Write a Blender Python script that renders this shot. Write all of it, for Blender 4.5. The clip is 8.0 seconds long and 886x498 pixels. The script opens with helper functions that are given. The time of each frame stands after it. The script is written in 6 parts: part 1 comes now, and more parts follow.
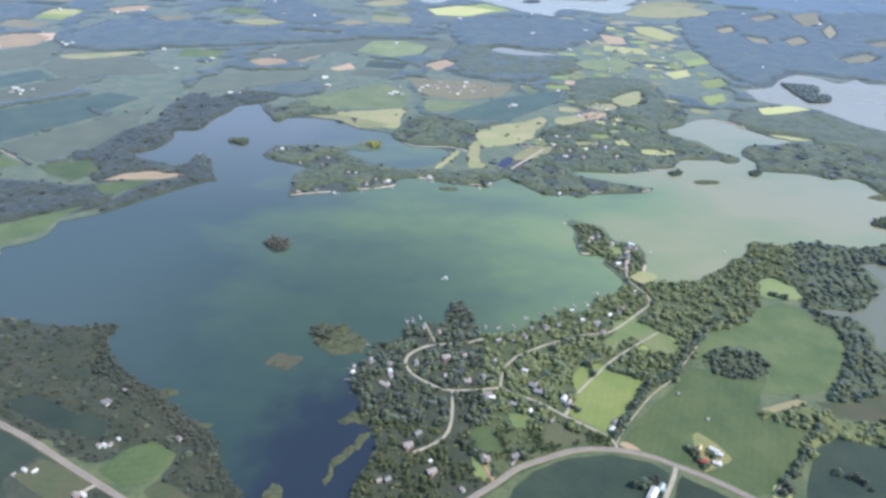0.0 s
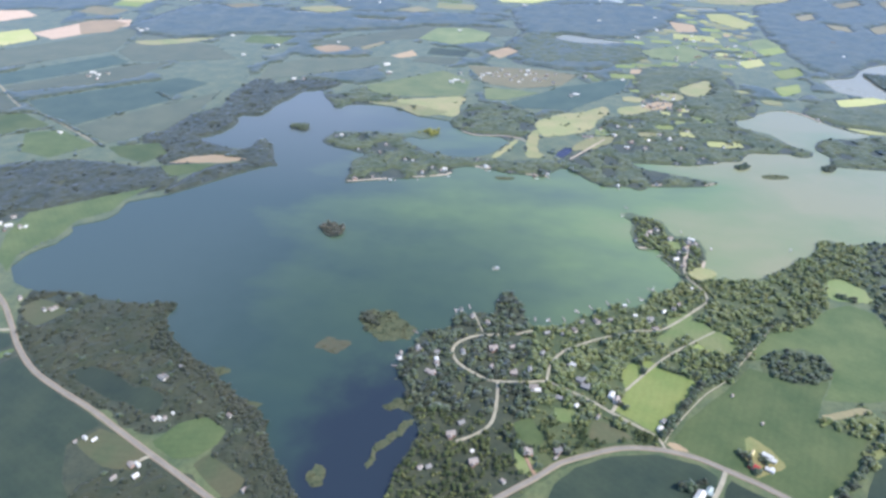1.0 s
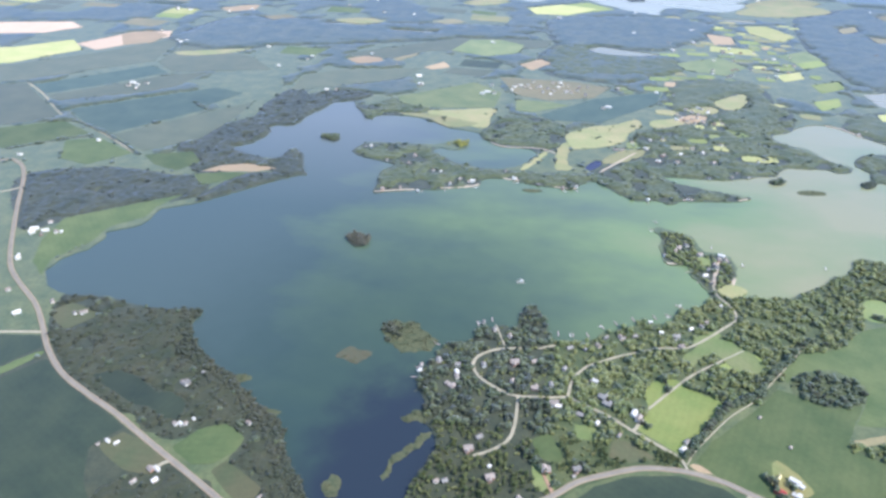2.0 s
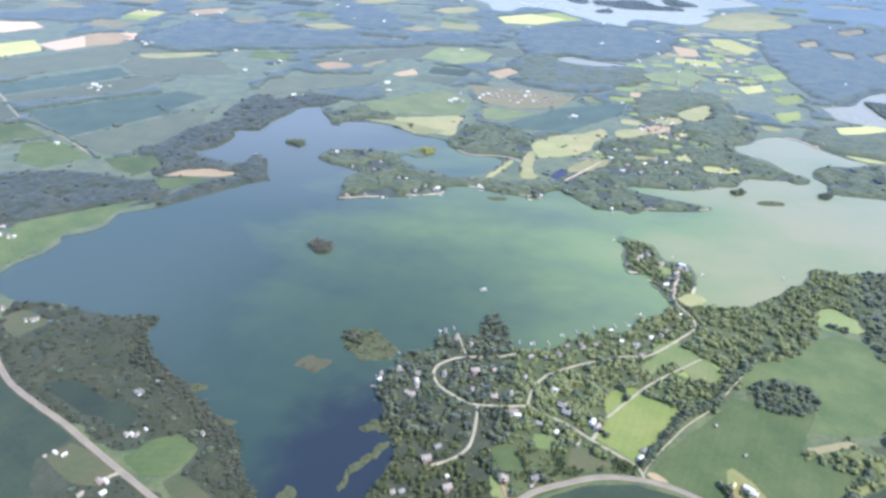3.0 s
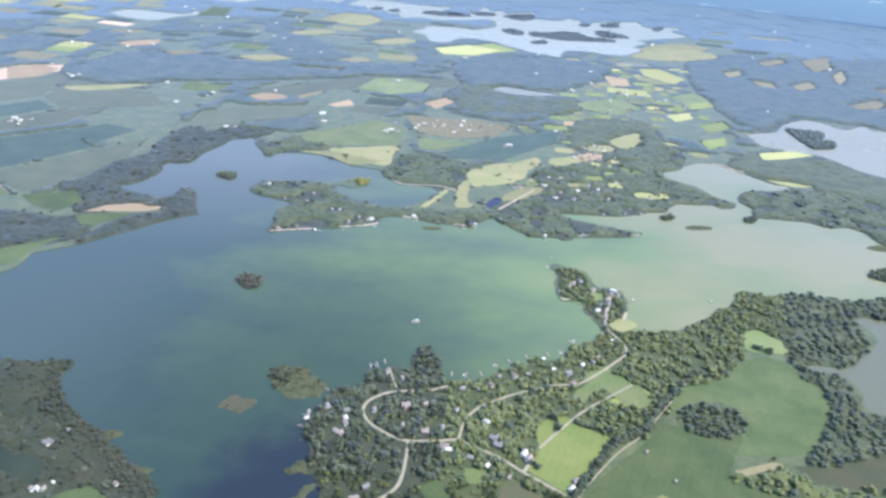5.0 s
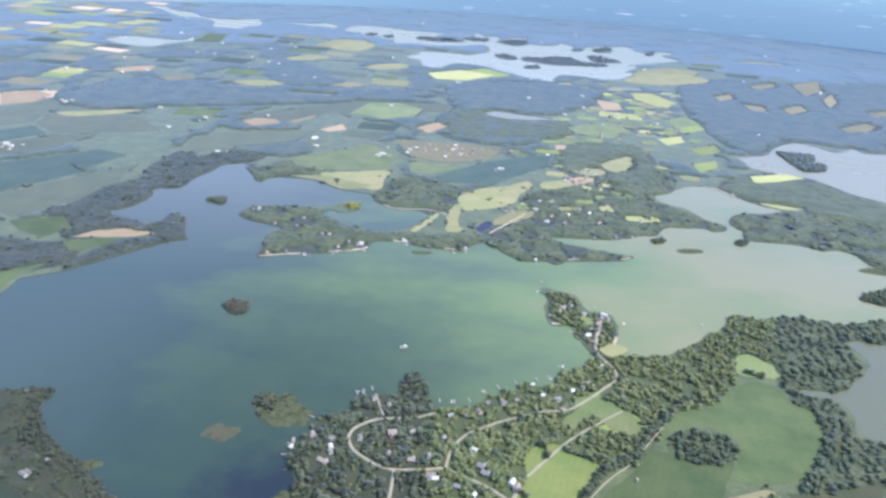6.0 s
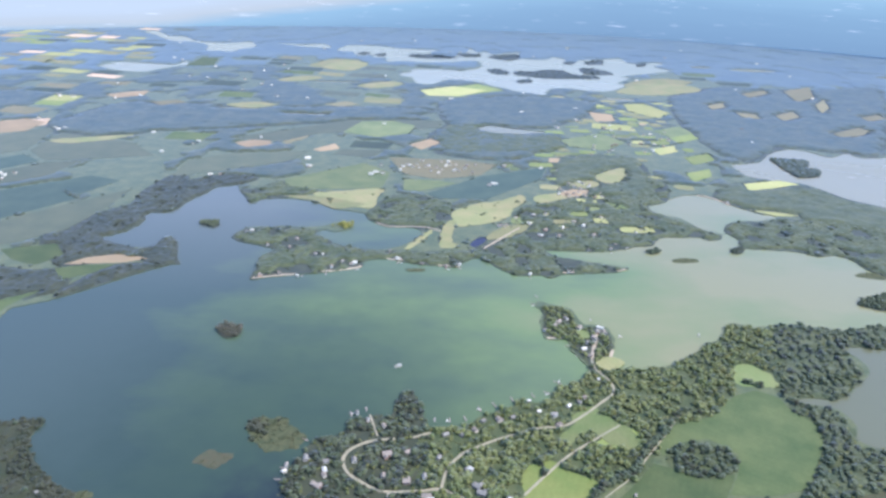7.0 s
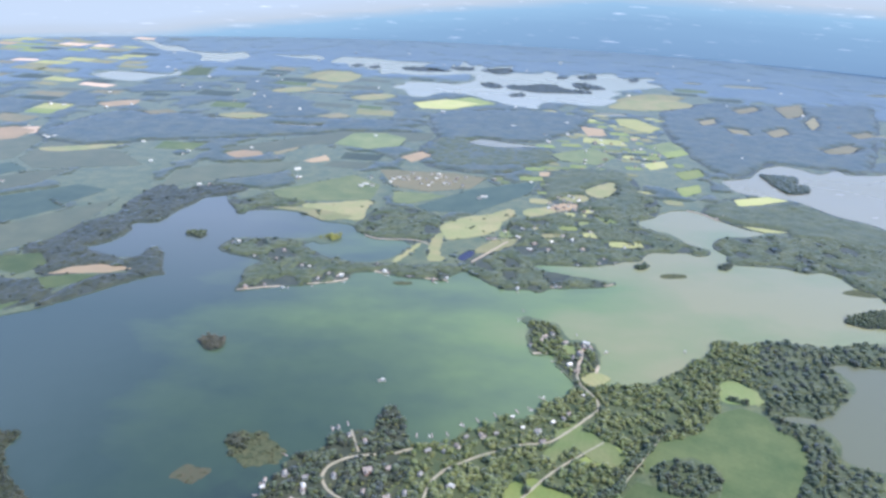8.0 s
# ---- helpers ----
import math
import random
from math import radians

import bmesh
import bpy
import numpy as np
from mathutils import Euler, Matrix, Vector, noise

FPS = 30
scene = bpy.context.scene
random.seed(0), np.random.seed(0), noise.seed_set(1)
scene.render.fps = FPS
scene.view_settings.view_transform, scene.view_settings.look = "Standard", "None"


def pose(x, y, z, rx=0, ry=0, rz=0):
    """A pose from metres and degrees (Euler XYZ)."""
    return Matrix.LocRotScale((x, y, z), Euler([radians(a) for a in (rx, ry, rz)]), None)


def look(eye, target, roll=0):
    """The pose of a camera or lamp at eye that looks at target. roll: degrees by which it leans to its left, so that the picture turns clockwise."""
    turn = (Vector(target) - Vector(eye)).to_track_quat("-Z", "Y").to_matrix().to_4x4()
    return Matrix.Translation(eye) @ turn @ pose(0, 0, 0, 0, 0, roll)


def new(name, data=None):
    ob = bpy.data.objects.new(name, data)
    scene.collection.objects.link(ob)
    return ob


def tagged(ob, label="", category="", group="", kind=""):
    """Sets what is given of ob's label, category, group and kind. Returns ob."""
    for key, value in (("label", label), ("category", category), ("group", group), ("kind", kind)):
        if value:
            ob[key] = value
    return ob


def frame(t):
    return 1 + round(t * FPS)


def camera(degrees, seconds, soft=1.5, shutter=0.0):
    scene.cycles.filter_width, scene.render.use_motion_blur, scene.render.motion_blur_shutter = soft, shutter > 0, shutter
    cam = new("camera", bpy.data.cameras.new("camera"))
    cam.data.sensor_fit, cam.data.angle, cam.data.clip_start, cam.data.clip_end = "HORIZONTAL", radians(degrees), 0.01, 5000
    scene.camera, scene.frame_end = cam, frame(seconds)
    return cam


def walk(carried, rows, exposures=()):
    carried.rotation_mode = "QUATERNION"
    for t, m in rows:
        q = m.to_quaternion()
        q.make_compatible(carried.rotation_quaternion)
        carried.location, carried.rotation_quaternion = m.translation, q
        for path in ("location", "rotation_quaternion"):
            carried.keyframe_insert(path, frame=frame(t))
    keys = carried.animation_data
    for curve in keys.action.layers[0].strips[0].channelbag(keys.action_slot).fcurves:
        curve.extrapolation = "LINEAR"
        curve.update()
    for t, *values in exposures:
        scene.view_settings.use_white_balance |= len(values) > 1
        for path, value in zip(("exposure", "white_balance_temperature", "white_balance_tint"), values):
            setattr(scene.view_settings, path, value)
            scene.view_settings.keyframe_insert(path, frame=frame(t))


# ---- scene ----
cam = camera(64.9, 8.0, soft=2.9)
PATH = [
    (0, (0.072, 1.188, 578.579), (3.171, 173.788, 477.579), 3.0),
    (0.5, (7.3, 3.396, 578.529), (1.5, 174.996, 475.929), 1.9),
    (1, (14.468, 5.719, 578.456), (0.168, 175.619, 473.956), 1.7),
    (1.5, (21.536, 8.241, 578.362), (-0.164, 177.741, 474.362), 1.1),
    (1.7, (24.301, 9.361, 578.331), (-0.299, 178.961, 475.231), 0.9),
    (3, (41.861, 17.355, 577.834), (25.361, 189.655, 477.634), 2.7),
    (3.5, (48.517, 20.699, 577.721), (38.117, 194.899, 479.921), 3.7),
    (4, (55.12, 24.235, 577.617), (48.62, 199.635, 481.717), 3.7),
    (4.5, (61.702, 27.858, 577.498), (58.502, 203.958, 482.798), 3.7),
    (6, (81.442, 38.806, 576.801), (79.042, 219.106, 490.401), 3.4),
    (6.5, (87.968, 42.35, 576.688), (85.468, 223.65, 492.288), 2.5),
    (7, (94.435, 45.822, 576.611), (91.635, 228.022, 494.211), 1.7),
    (7.5, (100.841, 49.243, 576.564), (98.341, 232.343, 496.164), 1.7),
    (8, (107.211, 52.621, 576.542), (105.911, 236.321, 497.342), 2.5),
]
EXPOSURES = [(0.0, 1.20, 5900, 24.5), (1.5, 1.35, 5900, 24.5), (3.0, 1.55, 5900, 24.5), (4.5, 1.46, 5900, 24.5), (6.0, 1.35, 5880, 25), (8.0, 1.27, 5880, 25)]
walk(cam, [(t, look(eye, target, roll)) for t, eye, target, roll in PATH], EXPOSURES)

# ---- sky and sun ----
SUN_UP, SUN_TURN = 51.0, 106.0        # degrees above the land, and clockwise from +y
world = bpy.data.worlds.new("sky")
scene.world = world
world.use_nodes = True
wn = world.node_tree.nodes
sky = wn.new("ShaderNodeTexSky")
sky.sky_type = 'NISHITA'
sky.sun_disc = False
sky.sun_elevation, sky.sun_rotation = radians(SUN_UP), radians(SUN_TURN)
sky.altitude, sky.air_density, sky.dust_density, sky.ozone_density = 400, 1.0, 0.6, 2.0
wn["Background"].inputs["Strength"].default_value = 0.15
world.node_tree.links.new(sky.outputs[0], wn["Background"].inputs["Color"])
sun = new("sun", bpy.data.lights.new("sun", 'SUN'))
sun.data.energy, sun.data.angle, sun.data.color = 2.3, radians(3.0), (1.0, 0.90, 0.74)
toward = Vector((math.sin(radians(SUN_TURN)) * math.cos(radians(SUN_UP)), math.cos(radians(SUN_TURN)) * math.cos(radians(SUN_UP)), math.sin(radians(SUN_UP))))
sun.matrix_world = look(toward * 3000, (0, 0, 0))

# ---- the far haze where land and sky meet ----
def backdrop_material():
    m = bpy.data.materials.new("far_haze")
    m.use_nodes = True
    nt = m.node_tree
    nt.nodes.remove(nt.nodes["Principled BSDF"])
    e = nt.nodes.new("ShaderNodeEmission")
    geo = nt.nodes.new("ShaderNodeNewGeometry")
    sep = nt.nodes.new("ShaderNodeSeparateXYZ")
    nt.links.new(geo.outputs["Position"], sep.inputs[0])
    # the painted sunlit haze begins low in the west and high in the east
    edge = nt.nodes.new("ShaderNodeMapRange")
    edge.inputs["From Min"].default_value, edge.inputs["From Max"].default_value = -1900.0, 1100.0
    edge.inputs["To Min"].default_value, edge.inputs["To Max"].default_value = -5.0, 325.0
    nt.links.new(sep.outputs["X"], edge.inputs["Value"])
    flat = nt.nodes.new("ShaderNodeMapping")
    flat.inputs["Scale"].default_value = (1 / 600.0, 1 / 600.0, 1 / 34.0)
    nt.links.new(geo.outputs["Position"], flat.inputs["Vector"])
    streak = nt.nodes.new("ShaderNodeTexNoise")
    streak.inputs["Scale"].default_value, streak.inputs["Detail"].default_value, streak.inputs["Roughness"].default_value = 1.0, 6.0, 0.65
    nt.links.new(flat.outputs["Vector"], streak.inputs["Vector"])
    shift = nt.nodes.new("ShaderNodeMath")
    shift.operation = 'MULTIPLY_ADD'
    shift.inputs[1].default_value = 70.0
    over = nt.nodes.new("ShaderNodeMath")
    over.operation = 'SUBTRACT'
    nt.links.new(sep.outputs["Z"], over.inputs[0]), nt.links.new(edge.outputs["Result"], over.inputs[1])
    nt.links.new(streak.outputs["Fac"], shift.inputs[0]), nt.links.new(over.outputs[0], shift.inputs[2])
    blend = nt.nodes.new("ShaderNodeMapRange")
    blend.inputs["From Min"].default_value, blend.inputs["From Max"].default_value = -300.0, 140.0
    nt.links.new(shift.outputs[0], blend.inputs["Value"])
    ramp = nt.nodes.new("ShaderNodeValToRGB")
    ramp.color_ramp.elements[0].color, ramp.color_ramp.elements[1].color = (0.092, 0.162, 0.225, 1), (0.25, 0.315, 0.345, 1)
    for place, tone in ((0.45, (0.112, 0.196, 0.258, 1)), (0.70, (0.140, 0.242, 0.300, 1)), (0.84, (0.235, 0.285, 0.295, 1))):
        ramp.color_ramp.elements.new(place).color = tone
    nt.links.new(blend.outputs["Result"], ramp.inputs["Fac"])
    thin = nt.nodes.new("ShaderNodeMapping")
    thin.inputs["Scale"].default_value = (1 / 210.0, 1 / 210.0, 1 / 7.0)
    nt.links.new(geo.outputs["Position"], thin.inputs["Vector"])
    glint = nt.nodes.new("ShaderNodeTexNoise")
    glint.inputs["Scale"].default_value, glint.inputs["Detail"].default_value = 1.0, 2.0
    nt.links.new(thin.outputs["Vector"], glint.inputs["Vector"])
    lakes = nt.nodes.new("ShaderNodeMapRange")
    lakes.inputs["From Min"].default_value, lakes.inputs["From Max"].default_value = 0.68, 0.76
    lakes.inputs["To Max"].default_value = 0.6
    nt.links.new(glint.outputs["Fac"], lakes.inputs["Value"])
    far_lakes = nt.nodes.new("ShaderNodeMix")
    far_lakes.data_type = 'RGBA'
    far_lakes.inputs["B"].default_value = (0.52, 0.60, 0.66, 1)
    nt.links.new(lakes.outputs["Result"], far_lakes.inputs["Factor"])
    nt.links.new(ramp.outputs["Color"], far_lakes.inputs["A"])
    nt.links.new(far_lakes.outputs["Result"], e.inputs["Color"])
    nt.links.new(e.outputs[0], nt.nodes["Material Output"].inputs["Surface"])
    return m


# ---- materials ----
def material(name, base, other=None, size=30.0, fine=3.0, speck=0.38, rough=0.9, spec=0.3, bump=0.0, haze_sheen=0.0, island=0.0, random_tone=0.0, metal=0.0, leafy=0.0, haze_tint=(0.74, 0.86, 0.98)):
    """A rough surface: base and other colours mixed by noise of that size (metres) and by a fine grain. leafy: the share of light that passes through."""
    m = bpy.data.materials.new(name)
    m.use_nodes = True
    nt = m.node_tree
    p = nt.nodes["Principled BSDF"]
    p.inputs["Roughness"].default_value = rough
    p.inputs["Specular IOR Level"].default_value = spec
    p.inputs["Metallic"].default_value = metal
    # bluish sheen stands in for distance haze at low view angles
    p.inputs["Sheen Weight"].default_value = 0.40 * haze_sheen
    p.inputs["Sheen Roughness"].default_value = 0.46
    p.inputs["Sheen Tint"].default_value = (*haze_tint, 1)
    geo = nt.nodes.new("ShaderNodeNewGeometry")
    big = nt.nodes.new("ShaderNodeTexNoise")
    big.inputs["Scale"].default_value, big.inputs["Detail"].default_value, big.inputs["Roughness"].default_value = 1.0 / size, 4.0, 0.6
    small = nt.nodes.new("ShaderNodeTexNoise")
    small.inputs["Scale"].default_value, small.inputs["Detail"].default_value = 1.0 / fine, 3.0
    for n in (big, small):
        nt.links.new(geo.outputs["Position"], n.inputs["Vector"])
    ramp = nt.nodes.new("ShaderNodeValToRGB")
    ramp.color_ramp.elements[0].position, ramp.color_ramp.elements[1].position = 0.35, 0.65
    ramp.color_ramp.elements[0].color = (*base, 1)
    ramp.color_ramp.elements[1].color = (*(other or base), 1)
    nt.links.new(big.outputs["Fac"], ramp.inputs["Fac"])
    grain = nt.nodes.new("ShaderNodeMapRange")
    grain.inputs["To Min"].default_value, grain.inputs["To Max"].default_value = 1 - speck, 1 + speck
    nt.links.new(small.outputs["Fac"], grain.inputs["Value"])
    value = grain.outputs["Result"]
    extra = []
    if island:
        extra.append((geo.outputs["Random Per Island"], island))
    if random_tone:
        extra.append((nt.nodes.new("ShaderNodeObjectInfo").outputs["Random"], random_tone))
    for source, amount in extra:
        r = nt.nodes.new("ShaderNodeMapRange")
        r.inputs["To Min"].default_value, r.inputs["To Max"].default_value = 1 - amount, 1 + amount
        nt.links.new(source, r.inputs["Value"])
        mul = nt.nodes.new("ShaderNodeMath")
        mul.operation = 'MULTIPLY'
        nt.links.new(value, mul.inputs[0]), nt.links.new(r.outputs["Result"], mul.inputs[1])
        value = mul.outputs[0]
    hsv = nt.nodes.new("ShaderNodeHueSaturation")
    nt.links.new(ramp.outputs["Color"], hsv.inputs["Color"])
    nt.links.new(value, hsv.inputs["Value"])
    nt.links.new(hsv.outputs["Color"], p.inputs["Base Color"])
    if bump:
        b = nt.nodes.new("ShaderNodeBump")
        b.inputs["Strength"].default_value, b.inputs["Distance"].default_value = 0.6, bump
        nt.links.new(small.outputs["Fac"], b.inputs["Height"])
        nt.links.new(b.outputs["Normal"], p.inputs["Normal"])
    if leafy:
        thin = nt.nodes.new("ShaderNodeBsdfTranslucent")
        nt.links.new(hsv.outputs["Color"], thin.inputs["Color"])
        both = nt.nodes.new("ShaderNodeMixShader")
        both.inputs["Fac"].default_value = leafy
        nt.links.new(p.outputs[0], both.inputs[1]), nt.links.new(thin.outputs[0], both.inputs[2])
        nt.links.new(both.outputs[0], nt.nodes["Material Output"].inputs["Surface"])
    return m


def crop_material(name, base, other, rows_apart=9.0, haze_sheen=0.75):
    """A field: soft patches and faint drilling rows, turned a little differently on each field."""
    m = material(name, base, other, size=60.0, fine=3.5, speck=0.16, rough=0.95, spec=0.2, random_tone=0.18, haze_sheen=haze_sheen)
    nt = m.node_tree
    info = nt.nodes.new("ShaderNodeObjectInfo")
    geo = nt.nodes.new("ShaderNodeNewGeometry")
    turn = nt.nodes.new("ShaderNodeVectorRotate")
    turn.rotation_type = 'Z_AXIS'
    nt.links.new(geo.outputs["Position"], turn.inputs["Vector"])
    angle = nt.nodes.new("ShaderNodeMath")
    angle.operation = 'MULTIPLY'
    angle.inputs[1].default_value = 3.1
    nt.links.new(info.outputs["Random"], angle.inputs[0])
    nt.links.new(angle.outputs[0], turn.inputs["Angle"])
    wave = nt.nodes.new("ShaderNodeTexWave")
    wave.inputs["Scale"].default_value = 0.314 / rows_apart
    wave.inputs["Distortion"].default_value = 1.5
    wave.inputs["Detail"].default_value = 2.0
    nt.links.new(turn.outputs["Vector"], wave.inputs["Vector"])
    p = nt.nodes["Principled BSDF"]
    src = p.inputs["Base Color"].links[0].from_socket
    mix = nt.nodes.new("ShaderNodeMix")
    mix.data_type, mix.blend_type = 'RGBA', 'MULTIPLY'
    mix.inputs["Factor"].default_value = 0.04
    nt.links.new(src, mix.inputs["A"]), nt.links.new(wave.outputs["Color"], mix.inputs["B"])
    nt.links.new(mix.outputs["Result"], p.inputs["Base Color"])
    return m


def water_material(name, deep, shallow, rough, bloom=(0.134, 0.204, 0.090), bed=(0.020, 0.031, 0.038), north_haze=0.0):
    """Lake water: murky colour that turns greener where algae drift, a pattern that also stands in for cloud shadows,
    wind ripples and calmer slicks.
    """
    m = bpy.data.materials.new(name)
    m.use_nodes = True
    nt = m.node_tree
    p = nt.nodes["Principled BSDF"]
    p.inputs["IOR"].default_value = 1.33
    p.inputs["Specular IOR Level"].default_value = 0.6
    geo = nt.nodes.new("ShaderNodeNewGeometry")
    sep = nt.nodes.new("ShaderNodeSeparateXYZ")
    nt.links.new(geo.outputs["Position"], sep.inputs[0])
    drift = nt.nodes.new("ShaderNodeMapping")
    drift.inputs["Scale"].default_value = (1 / 460.0, 1 / 270.0, 1)
    drift.inputs["Rotation"].default_value = (0, 0, radians(20))
    nt.links.new(geo.outputs["Position"], drift.inputs["Vector"])
    cloud = nt.nodes.new("ShaderNodeTexNoise")
    cloud.inputs["Scale"].default_value, cloud.inputs["Detail"].default_value, cloud.inputs["Roughness"].default_value = 1.0, 5.0, 0.55
    nt.links.new(drift.outputs["Vector"], cloud.inputs["Vector"])
    east = nt.nodes.new("ShaderNodeMapRange")
    east.inputs["From Min"].default_value, east.inputs["From Max"].default_value = -400.0, 640.0
    nt.links.new(sep.outputs["X"], east.inputs["Value"])
    add = nt.nodes.new("ShaderNodeMath")
    add.operation = 'MULTIPLY_ADD'
    add.inputs[1].default_value, add.inputs[2].default_value = 1.7, -0.85
    nt.links.new(cloud.outputs["Fac"], add.inputs[0])
    both = nt.nodes.new("ShaderNodeMath")
    both.operation = 'ADD'
    both.use_clamp = True
    nt.links.new(add.outputs[0], both.inputs[0]), nt.links.new(east.outputs["Result"], both.inputs[1])
    ramp = nt.nodes.new("ShaderNodeValToRGB")
    ramp.color_ramp.elements[0].color, ramp.color_ramp.elements[1].color = (*deep, 1), (*shallow, 1)
    ramp.color_ramp.elements[0].position, ramp.color_ramp.elements[1].position = 0.08, 1.0
    algae = ramp.color_ramp.elements.new(0.60)
    algae.color = (*bloom, 1)
    nt.links.new(both.outputs[0], ramp.inputs["Fac"])
    weed = nt.nodes.new("ShaderNodeVectorMath")
    weed.operation = 'DISTANCE'
    weed.inputs[1].default_value = (-105.0 * 1.25, 500.0 * 0.62, 0.0)
    squeeze = nt.nodes.new("ShaderNodeVectorMath")
    squeeze.operation = 'MULTIPLY'
    squeeze.inputs[1].default_value = (1.25, 0.62, 0.0)
    nt.links.new(geo.outputs["Position"], squeeze.inputs[0])
    nt.links.new(squeeze.outputs["Vector"], weed.inputs[0])
    ragged = nt.nodes.new("ShaderNodeTexNoise")
    ragged.inputs["Scale"].default_value, ragged.inputs["Detail"].default_value = 0.03, 4.0
    nt.links.new(geo.outputs["Position"], ragged.inputs["Vector"])
    reach = nt.nodes.new("ShaderNodeMath")
    reach.operation = 'MULTIPLY_ADD'
    reach.inputs[1].default_value = 90.0
    nt.links.new(ragged.outputs["Fac"], reach.inputs[0]), nt.links.new(weed.outputs["Value"], reach.inputs[2])
    beds = nt.nodes.new("ShaderNodeMapRange")
    beds.interpolation_type = 'SMOOTHSTEP'
    beds.inputs["From Min"].default_value, beds.inputs["From Max"].default_value = 100.0, 190.0
    nt.links.new(reach.outputs[0], beds.inputs["Value"])
    pick = nt.nodes.new("ShaderNodeMix")
    pick.data_type = 'RGBA'
    pick.inputs["A"].default_value = (*bed, 1)
    nt.links.new(beds.outputs["Result"], pick.inputs["Factor"])
    # darker towards the south, where shading is put into the water colour
    dim_reach = nt.nodes.new("ShaderNodeMapRange")
    dim_reach.interpolation_type = 'SMOOTHSTEP'
    dim_reach.inputs["From Min"].default_value, dim_reach.inputs["From Max"].default_value = 170.0, 600.0
    dim_reach.inputs["To Min"].default_value, dim_reach.inputs["To Max"].default_value = 0.85, 0.0
    nt.links.new(reach.outputs[0], dim_reach.inputs["Value"])
    dim_south = nt.nodes.new("ShaderNodeMix")
    dim_south.data_type = 'RGBA'
    dim_south.inputs["B"].default_value = (0.027, 0.054, 0.041, 1)
    nt.links.new(dim_reach.outputs["Result"], dim_south.inputs["Factor"])
    nt.links.new(ramp.outputs["Color"], dim_south.inputs["A"])
    nt.links.new(dim_south.outputs["Result"], pick.inputs["B"])
    # the northern bays are lightened to stand in for haze and sky reflection
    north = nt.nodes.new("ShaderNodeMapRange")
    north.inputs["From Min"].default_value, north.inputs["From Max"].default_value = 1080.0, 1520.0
    north.inputs["To Max"].default_value = north_haze
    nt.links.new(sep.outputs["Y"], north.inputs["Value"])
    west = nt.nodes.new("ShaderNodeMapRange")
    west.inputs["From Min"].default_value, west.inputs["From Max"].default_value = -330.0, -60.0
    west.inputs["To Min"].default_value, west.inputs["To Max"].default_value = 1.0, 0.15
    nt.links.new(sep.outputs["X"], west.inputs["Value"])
    paleness = nt.nodes.new("ShaderNodeMath")
    paleness.operation = 'MULTIPLY'
    nt.links.new(north.outputs["Result"], paleness.inputs[0]), nt.links.new(west.outputs["Result"], paleness.inputs[1])
    haze_mix = nt.nodes.new("ShaderNodeMix")
    haze_mix.data_type = 'RGBA'
    haze_mix.inputs["B"].default_value = (0.125, 0.150, 0.130, 1)
    nt.links.new(paleness.outputs[0], haze_mix.inputs["Factor"])
    nt.links.new(pick.outputs["Result"], haze_mix.inputs["A"])
    nt.links.new(haze_mix.outputs["Result"], p.inputs["Base Color"])
    gloss = nt.nodes.new("ShaderNodeMapRange")
    gloss.inputs["To Min"].default_value, gloss.inputs["To Max"].default_value = rough * 0.7, rough * 1.4
    nt.links.new(cloud.outputs["Fac"], gloss.inputs["Value"])
    nt.links.new(gloss.outputs["Result"], p.inputs["Roughness"])
    ripple = nt.nodes.new("ShaderNodeTexNoise")
    ripple.inputs["Scale"].default_value, ripple.inputs["Detail"].default_value = 0.35, 4.0
    nt.links.new(geo.outputs["Position"], ripple.inputs["Vector"])
    b = nt.nodes.new("ShaderNodeBump")
    b.inputs["Strength"].default_value, b.inputs["Distance"].default_value = 0.25, 0.25
    nt.links.new(ripple.outputs["Fac"], b.inputs["Height"])
    nt.links.new(b.outputs["Normal"], p.inputs["Normal"])
    return m


GROUND = material("rough_grass", (0.062, 0.092, 0.036), (0.114, 0.134, 0.050), size=32, fine=5, spec=0.2, haze_sheen=0.85, haze_tint=(0.68, 0.84, 1.0))
WATER = water_material("lake_water", (0.056, 0.088, 0.076), (0.222, 0.233, 0.116), 0.12, bloom=(0.138, 0.206, 0.084), north_haze=0.8)
# base lightened to stand in for the bright sky reflected far off
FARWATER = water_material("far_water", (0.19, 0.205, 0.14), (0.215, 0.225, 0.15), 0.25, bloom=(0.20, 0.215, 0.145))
SIDE = water_material("cove_water", (0.112, 0.130, 0.076), (0.124, 0.140, 0.080), 0.2, bloom=(0.118, 0.135, 0.078))
POOL = water_material("dark_pool", (0.03, 0.035, 0.06), (0.03, 0.035, 0.06), 0.15, bloom=(0.03, 0.035, 0.06))
# lighter copy for the farthest lakes, more reflected sky in its colour
SKY_TONED = water_material("sky_toned_water", (0.265, 0.315, 0.27), (0.29, 0.335, 0.28), 0.25, bloom=(0.28, 0.325, 0.275))
REED = material("reeds", (0.054, 0.074, 0.036), (0.096, 0.104, 0.050), size=9, fine=2.5, spec=0.2, bump=0.4)
LILY = material("lily_pads", (0.088, 0.080, 0.044), (0.066, 0.082, 0.046), size=6, fine=1.8, spec=0.3)
LEAF = material("leaves", (0.138, 0.190, 0.058), (0.220, 0.250, 0.080), size=60, fine=2.2, rough=0.7, spec=0.25, island=0.17, haze_sheen=0.8, leafy=0.32)
